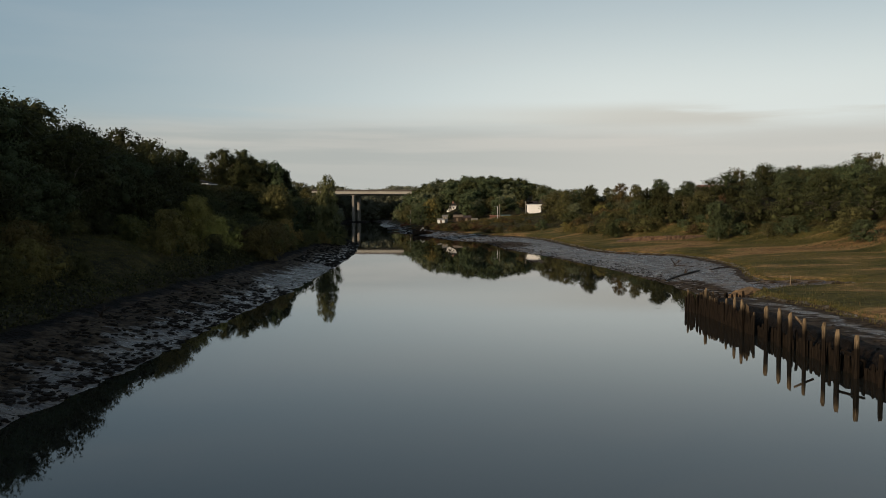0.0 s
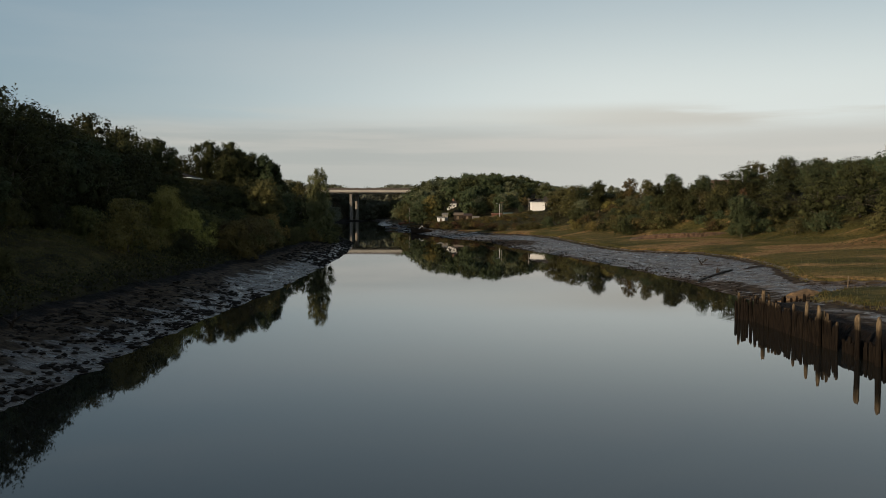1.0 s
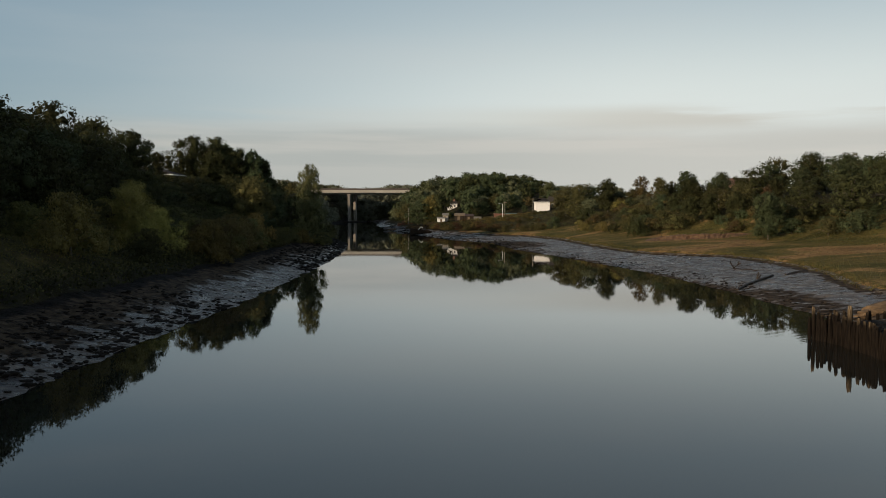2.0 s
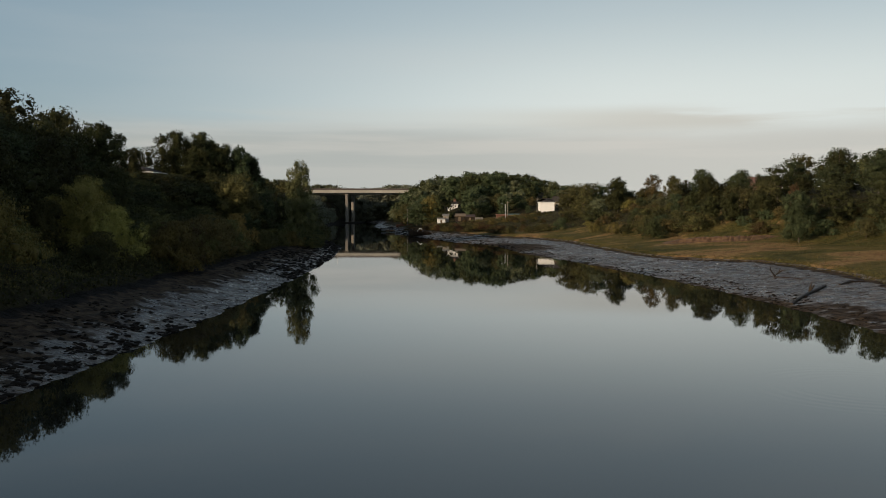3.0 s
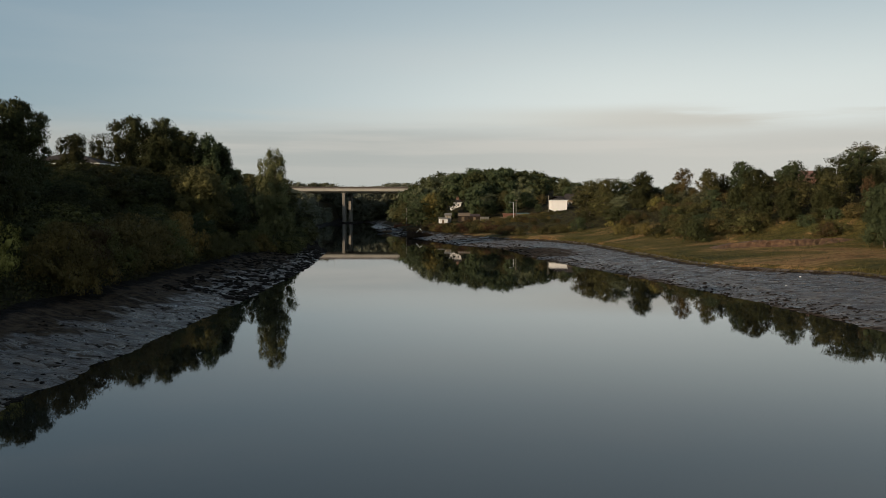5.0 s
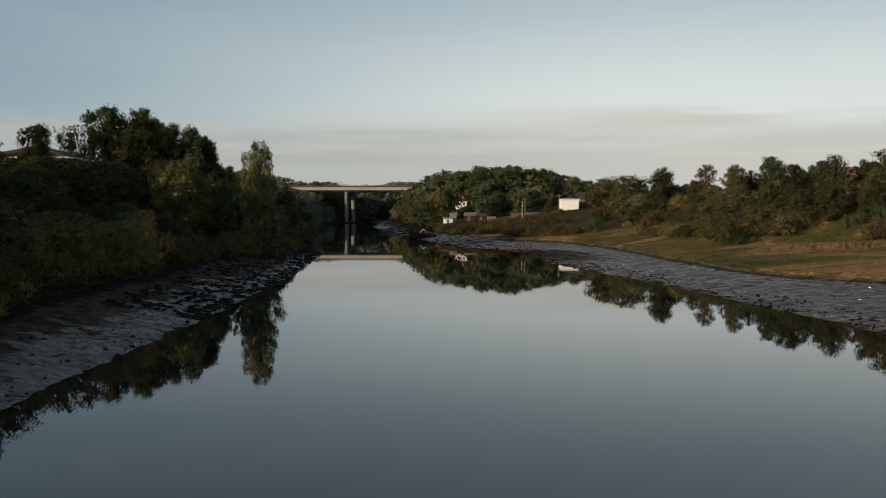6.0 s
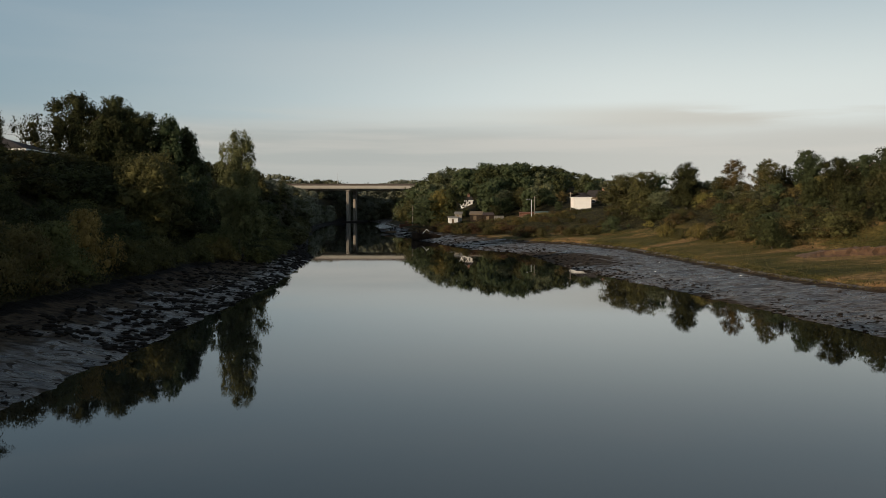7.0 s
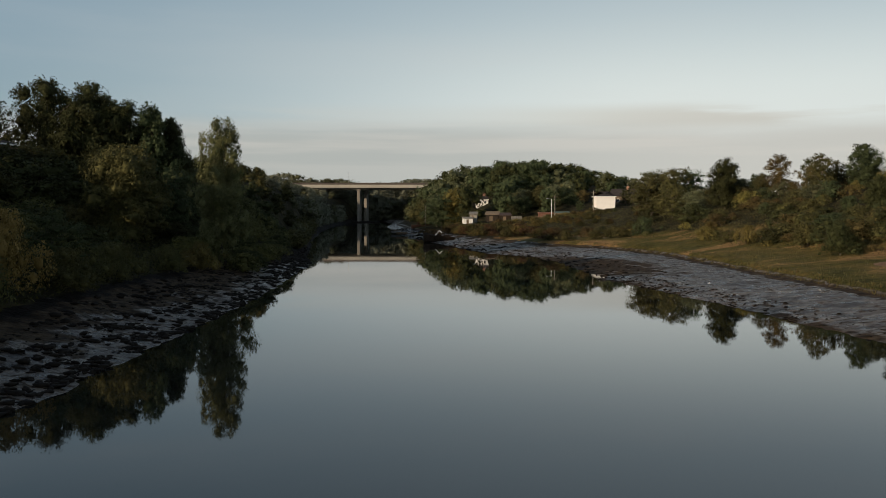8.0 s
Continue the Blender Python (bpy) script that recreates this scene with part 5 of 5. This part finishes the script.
pole(24.7, 431, 11.8, "grey steel street lamp behind the scrub", "street_lamp", True)
pole(-17.0, 500, 10.2, "thin pale pole at the boatyard")
pole(-3.5, 520, 14.0, "pale wooden pole below the wooded knoll")


# ---- boats on the foreshore ----
def boat(x, y, z, length, beam, depth, hull, label, turn, tilt=0.0, cabin=None, deck=WHITE_PAINT, mast=0.0):
    b = thing("boat", pose(x, y, z, tilt, 0, turn), label, "boat")
    n, g = 9, Geo()
    for i in range(n):
        t = i / (n - 1)
        w = beam / 2 * (1 - max(0, (t - 0.35) / 0.65) ** 2.2) * (0.82 + 0.18 * min(1, t * 3))
        sheer = depth * (1 + 0.25 * t * t)
        keel = depth * 0.45 * max(0, (t - 0.7) / 0.3) ** 2
        g.v += [(t * length, -w, sheer), (t * length, -w * 0.8, depth * 0.45 + keel * 0.4), (t * length, 0, keel), (t * length, w * 0.8, depth * 0.45 + keel * 0.4), (t * length, w, sheer)]
    for i in range(n - 1):
        g.f += [(i * 5 + k, i * 5 + k + 1, i * 5 + k + 6, i * 5 + k + 5) for k in range(4)]
    g.f += [(0, 1, 2, 3, 4)]
    part("hull", g, hull, b)
    d = Geo()
    for i in range(n):
        v = g.v[i * 5]
        d.v += [(v[0], v[1] * 0.96, v[2] - 0.12), (v[0], -v[1] * 0.96, v[2] - 0.12)]
    d.f = [(2 * i, 2 * i + 1, 2 * i + 3, 2 * i + 2) for i in range(n - 1)]
    part("deck", d, deck, b)
    rub = Geo().tube([g.v[i * 5] for i in range(n)], [0.05] * n, 5).tube([g.v[i * 5 + 4] for i in range(n)], [0.05] * n, 5)
    part("gunwale", rub, TIMBER, b)
    if cabin:
        c = part("cabin", Geo().prism([(-beam * 0.3, depth - 0.1), (beam * 0.3, depth - 0.1), (beam * 0.26, depth + 1.1), (-beam * 0.26, depth + 1.1)], "x", length * 0.3, length * 0.62), cabin, b, bevel=0.05)
        for s in (-1, 1):
            part("cabin_window", Geo().box(length * 0.36, s * beam * 0.295 - 0.02, depth + 0.45, length * 0.55, s * beam * 0.295 + 0.02, depth + 0.8), GLASS_DARK, c)
    if mast:
        part("mast", Geo().tube([(length * 0.45, 0, depth * 0.5), (length * 0.45, 0, mast)], [0.07, 0.04], 6), PALE_BARK, b)
    return b


boat(-22.5, 503, 1.1, 7.6, 2.6, 1.5, RUST_PAINT, "rusty red fishing boat hauled out on the bank", 10, 0, RUST_PAINT, WET_TIMBER, 4.5)
boat(-24.0, 449, 0.3, 4.0, 1.5, 0.7, TIMBER, "small weathered brown boat lying on the mud", -25, 6, None, WET_TIMBER)
boat(-19.8, 441, 0.2, 3.6, 1.4, 0.6, STEEL, "small blue-grey boat lying on the mud", -15, -8, None, WET_TIMBER)
boat(-27.0, 468, 0.3, 4.2, 1.6, 0.8, STEEL, "weathered grey boat beached by the water", -40, 5, None, WET_TIMBER)


def wreck():
    w = thing("boat_wreck", pose(-8.5, 388, 0.1, 0, 0, 200), "dark half-sunken timber wreck with a pale broken bow", "wreck")
    hull = Geo()
    for i in range(8):
        t = i / 7
        b = 1.9 * (1 - max(0, t - 0.4) ** 2 * 2.2)
        h = 1.5 + 0.9 * t + 0.25 * math.sin(i * 2.3)
        hull.v += [(t * 8 - 4, -b, h), (t * 8 - 4, -b * 0.75, 0.3), (t * 8 - 4, 0, -0.4), (t * 8 - 4, b * 0.75, 0.3), (t * 8 - 4, b, h * 0.8)]
    for i in range(7):
        hull.f += [(i * 5 + k, i * 5 + k + 1, i * 5 + k + 6, i * 5 + k + 5) for k in range(4)]
    part("hull", hull, WET_TIMBER, w)
    for i in range(7):
        t = i / 6
        part("rib", Geo().tube([(t * 7 - 3.5, -1.6, 0.4), (t * 7 - 3.5, -1.95, 1.4), (t * 7 - 3.4, -1.8, 2.2 + 0.5 * math.sin(i * 1.9))], [0.11, 0.1, 0.07], 5), WET_TIMBER, w)
    part("bow_plank", Geo().tube([(0.4, -1.4, 1.7), (-0.6, -1.0, 2.9)], [0.09, 0.07], 4), WHITE_PAINT, w)
    part("bow_plank", Geo().tube([(-1.3, -0.9, 2.3), (-0.55, -1.0, 2.95)], [0.09, 0.07], 4), WHITE_PAINT, w)


wreck()

# ---- timber posts and piling in the river's edge ----
def post_mesh(name, h, w, seed, lean=0.0):
    """A rough squared timber with a worn, split head."""
    rng = random.Random(seed)
    g = Geo()
    zs = (-2.5, 0.0, h * 0.35, h * 0.7, h * 0.9, h)
    for i, z in enumerate(zs):
        s = w / 2 * (1.12, 1.1, 1.04, 0.98, 0.94, 0.62)[i]
        for k in range(8):
            a = 6.283 * k / 8 + 0.39
            q = s / max(abs(math.cos(a)), abs(math.sin(a))) * 0.93
            g.v.append((q * math.cos(a) + lean * z + rng.uniform(-1, 1) * w * 0.05, q * math.sin(a) + rng.uniform(-1, 1) * w * 0.05, z + (rng.uniform(-1, 0.6) * w * 0.35 if i == 5 else 0)))
    for i in range(len(zs) - 1):
        for k in range(8):
            a, b = i * 8 + k, i * 8 + (k + 1) % 8
            g.f.append((a, b, b + 8, a + 8))
    g.f.append(tuple(range((len(zs) - 1) * 8, len(zs) * 8)))
    return g.mesh(name, TIDE)


POSTS = ((98.1, 2.92), (88.8, 2.9), (85.9, 2.9), (79.7, 3.0), (76.9, 3.05), (74.0, 3.05), (71.2, 2.95), (67.8, 3.03), (65.1, 2.9), (62.2, 2.9), (58.9, 2.1), (55.5, 2.8), (52.4, 2.7), (49.2, 2.9), (46.0, 2.4), (43.0, 2.8))
for i, (y, h) in enumerate(POSTS):
    p = thing("mooring_post", pose(27.25 + 0.12 * math.sin(i * 2.1), y, 0, 0.8 * math.sin(i * 1.7), 1.2 * math.sin(i * 3.1), 11 * i),
              "weathered square timber post standing in the river" if h > 2.2 else "short broken timber post standing in the river", "post", "row of river posts")
    part("timber", post_mesh("timber", h, 0.34 + 0.04 * math.sin(i * 5.0), i), None, p)

bulk = thing("timber_piling", pose(27.4, 83, 0), "close-set dark timber piling holding the river bank", "piling")
rng = random.Random(77)
y = 0.4
while y < 20.2:
    h = rng.uniform(1.55, 2.15) + (0.4 if rng.random() < 0.12 else 0)
    q = part("timber", post_mesh("timber", h, 0.26, int(y * 50) + 100), None, bulk)
    q.location = (rng.uniform(-0.08, 0.1) - 0.9 * max(0.0, (y - 17.0) / 3.2), y, 0)
    q.rotation_euler = (radians(rng.uniform(-3, 3)), radians(rng.uniform(-3, 3)), rng.random() * 6)
    y += rng.uniform(0.27, 0.35)
y = -38.0
while y < 0.2:
    q = part("timber", post_mesh("timber", rng.uniform(0.7, 1.25) + (0.4 if rng.random() < 0.08 else 0), 0.26, int(y * 50) + 9000), None, bulk)
    q.location = (0.42 + rng.uniform(-0.08, 0.08), y, 0)
    q.rotation_euler = (radians(rng.uniform(-4, 4)), radians(rng.uniform(-4, 4)), rng.random() * 6)
    y += rng.uniform(0.30, 0.42)
x = 0.4
while x < 7:
    q = part("timber", post_mesh("timber", rng.uniform(1.5, 2.2), 0.26, int(x * 70) + 700), None, bulk)
    q.location = (x, 20.0 + 0.15 * x + rng.uniform(-0.1, 0.1), 0)
    q.rotation_euler = (radians(rng.uniform(-4, 4)), radians(rng.uniform(-4, 4)), rng.random() * 6)
    x += rng.uniform(0.4, 0.55)
for k, (y0, z0, y1, z1) in enumerate(((73.8, 2.75, 70.2, 1.5), (66.0, 1.55, 61.6, 1.2))):
    b = thing("brace_timber", pose(27.55, 0, 0), "slanting timber brace fixed across the river posts", "timber")
    part("beam", Geo().tube([(0, y0, z0), (0, y1, z1)], [0.10, 0.09], 6), TIDE, b)

# eroded grass-topped clump behind the end of the piling


def blob(name, cx, cy, rx, ry, h, material, seed, label, category):
    g, rng2 = Geo(), np.random.default_rng(seed)
    n, m = 7, 18
    for i in range(n):
        t = i / (n - 1)
        for k in range(m):
            a = 6.283 * k / m
            r = (1 - t ** 2.6) * (1 + 0.22 * math.sin(3 * a + seed) + 0.1 * rng2.normal())
            g.v.append((cx + rx * r * math.cos(a), cy + ry * r * math.sin(a), height(cx, cy) - 0.5 + (h + 0.5) * t))
    for i in range(n - 1):
        for k in range(m):
            a, b = i * m + k, i * m + (k + 1) % m
            g.f.append((a, b, b + m, a + m))
    return tagged(new(name, g.mesh(name, material)), label, category)


TURF = surface("straw_turf", ((0.32, (0.02, 0.014, 0.008)), (0.48, (0.075, 0.046, 0.022)), (0.72, (0.17, 0.11, 0.055))), 1.2, 0.95, 0.8, stretch=(1, 1, 3))
blob("turf_clump", 36.4, 112.5, 2.3, 1.3, 0.85, TURF, 3, "eroded straw-coloured turf clump beside the piling", "turf")


# ---- driftwood on the mud ----
def driftwood(x, y, forks, label, s=1.0, turn=0.0):
    d = thing("driftwood_branch", pose(x, y, height(x, y), 0, 0, turn), label, "driftwood")
    for f in forks:
        pts = [Vector(p) * s for p in f]
        n = len(pts)
        part("branch", Geo().tube(pts, [0.17 * s * (1 - 0.7 * i / (n - 1)) for i in range(n)], 6), WET_TIMBER, d)


driftwood(42.3, 172, (((0, 0, -0.2), (-0.5, 0, 0.6), (-1.0, 0.1, 1.4), (-1.1, 0, 2.0)), ((-0.3, 0, 0.3), (0.4, 0.1, 0.9), (0.7, 0, 1.7)), ((0.5, 0.1, 1.0), (1.2, 0, 1.3)), ((0, 0, 0.1), (1.6, -2.2, 0.15), (3.0, -5.0, 0.1), (3.2, -7.5, 0.0))), "forked dark driftwood branch stuck in the mud", 0.75)
driftwood(38.8, 152, (((0, 0, -0.3), (0.05, 0, 0.5), (0.2, 0, 1.1)), ((0.1, 0, 0.2), (0.5, 0, 0.8))), "short dark stick upright in the mud")
driftwood(-30.5, 84, (((0, 0, -0.2), (0.3, 0, 0.5), (0.9, 0.2, 0.9)), ((0.2, 0, 0.3), (-0.5, 0.1, 0.7)), ((0.4, 0.05, 0.6), (0.3, 0.3, 1.2))), "dead branch lying on dark mud")
st = thing("stake", pose(45.3, 123.6, height(45.3, 123.6)), "thin pale stake at the marsh creek", "stake")
part("shaft", Geo().tube([(0, 0, -0.3), (0.05, 0, 1.7)], [0.06, 0.05], 6), TIMBER, st)


def log(pts, r, label):
    d = thing("timber_remains", pose(0, 0, 0), label, "timber")
    n = len(pts)
    part("log", Geo().tube([(x, y, height(x, y) + h) for x, y, h in pts], [r * (1 - 0.3 * abs(2 * i / (n - 1) - 1)) for i in range(n)], 7), WET_TIMBER, d)


log(((33.6, 143, 0.05), (35.5, 146, 0.12), (37.6, 149.5, 0.1), (39.8, 152.5, 0.15), (42.5, 157, 0.1)), 0.2, "long dark weedy timber half buried in mud")
log(((44.5, 158, 0.05), (46.5, 160, 0.1), (48.5, 161, 0.08)), 0.22, "short dark timber half buried in mud")


# low reddish bank at the back of the marsh
def earth_bank():
    g, rng2, n = Geo(), np.random.default_rng(12), 46
    for i in range(n):
        t = i / (n - 1)
        x, y = 45.5 + 21.5 * t, 247.0 - 5.5 * t + 0.8 * math.sin(t * 9)
        z, e = height(x, y), max(0.0, math.sin(t * 3.1416)) ** 0.5
        for k, (b, h) in enumerate(((-1.0, -0.15), (-0.35, 0.4), (0.0, 0.95), (0.5, 1.1), (2.4, 0.95), (5.5, -0.1))):
            q = 0.14 * rng2.normal() if 0 < k < 4 else 0
            g.v.append((x + q, y + b + q, z + h * e + (0.1 * rng2.normal() if 0 < k < 5 else 0) * e))
    for i in range(n - 1):
        g.f += [(i * 6 + k, i * 6 + k + 1, i * 6 + k + 7, i * 6 + k + 6) for k in range(5)]
    tagged(new("earth_bank", g.mesh("earth_bank", BANK)), "low reddish bracken bank at the back of the marsh", "bank")


BANK = surface("red_bracken", ((0.3, (0.032, 0.018, 0.009)), (0.5, (0.080, 0.042, 0.021)), (0.75, (0.14, 0.090, 0.038))), 1.1, 0.95, 0.9, stretch=(1, 1, 2))
earth_bank()


# ---- stones and clods on the tidal mud ----
def clods(name, places, label, material):
    """Lumps of several shapes joined in one mesh: rows of (x, y, size)."""
    rng2 = np.random.default_rng(len(places))
    bm = bmesh.new()
    bmesh.ops.create_icosphere(bm, subdivisions=1, radius=1)
    ico = np.array([v.co[:] for v in bm.verts])
    tri = np.array([[v.index for v in f.verts] for f in bm.faces])
    bm.free()
    vs, fs = [], []
    z = masks(places[:, 0], places[:, 1])[0]
    for i, ((x, y, s), zz) in enumerate(zip(places, z)):
        a = rng2.random() * 6.283
        p = ico * (1 + 0.28 * rng2.normal(size=(len(ico), 1))) * (s, s * rng2.uniform(0.55, 1.2), s * rng2.uniform(0.25, 0.5))
        p = np.stack([p[:, 0] * math.cos(a) - p[:, 1] * math.sin(a) + x, p[:, 0] * math.sin(a) + p[:, 1] * math.cos(a) + y, p[:, 2] + zz + s * 0.08], 1)
        vs.append(p)
        fs.append(tri + i * len(ico))
    v, f = np.concatenate(vs), np.concatenate(fs)
    me = bpy.data.meshes.new(name)
    me.from_pydata(v.tolist(), [], f.tolist())
    me.polygons.foreach_set("use_smooth", np.ones(len(f), bool))
    me.materials.append(material)
    return tagged(new(name, me), label, "stones", kind="stuff")


rng3 = np.random.default_rng(8)


def scatter(n, y0, y1, shore, sign, d0, d1, s0, s1, clump=7.0):
    """Places that gather in drifts."""
    y = rng3.uniform(y0, y1, n * 3)
    d = d0 + (d1 - d0) * rng3.random(n * 3) ** 1.4
    x = shore(y) + sign * d
    keep = wobble(x, y * 0.6, clump, 2.0) + 0.5 * rng3.normal(size=n * 3) > 0.35
    x, y = x[keep][:n], y[keep][:n]
    return np.stack([x, y, s0 + (s1 - s0) * rng3.random(len(x)) ** 2.2], 1)


clods("mud_stones", np.concatenate([scatter(3600, 44, 130, WEST_SHORE, -1, 0.2, 9.0, 0.07, 0.34, 5.0), scatter(300, 130, 180, WEST_SHORE, -1, 0.1, 8.0, 0.06, 0.2, 9.0), scatter(900, 178, 206, WEST_SHORE, -1, 0.3, 8.0, 0.08, 0.42, 6.0),
                                    scatter(2300, 204, 300, WEST_SHORE, -1, 0.1, 9, 0.10, 0.44, 5.0), scatter(900, 270, 345, WEST_SHORE, -1, 0.1, 5.0, 0.14, 0.5, 5.0)]), "dark weedy stones strewn over the wet mud", STONE)
clods("shore_stones", np.concatenate([scatter(1700, 105, 260, EAST_SHORE, 1, 0.0, 4.6, 0.06, 0.24, 4.0), scatter(600, 250, 400, EAST_SHORE, 1, 0, 8, 0.12, 0.4), scatter(420, 385, 520, EAST_SHORE, 1, 0, 6, 0.25, 0.9), scatter(160, 28, 100, EAST_SHORE, 1, 1.5, 6, 0.06, 0.14)]), "dark stones and clods along the tidal shore", STONE)
WET_ROCK = surface("wet_rock", ((0.3, (0.012, 0.010, 0.009)), (0.7, (0.05, 0.044, 0.04))), 2.0, 0.28, 0.6, vary=0.3)
clods("foreshore_rocks", scatter(190, 436, 500, EAST_SHORE, 1, -0.6, 6.5, 0.35, 1.1, 9.0), "dark wet rocks and rubble on the boatyard foreshore", WET_ROCK)
WHITE_BITS = np.array([(37.5, 190.0, 0.16), (43.0, 200.5, 0.22), (33.0, 232.0, 0.14), (26.0, 246.0, 0.15), (47.0, 129.5, 0.14), (30.0, 262.0, 0.13)])
clods("litter", WHITE_BITS, "small white scraps of litter on the mud", WHITE_PAINT)
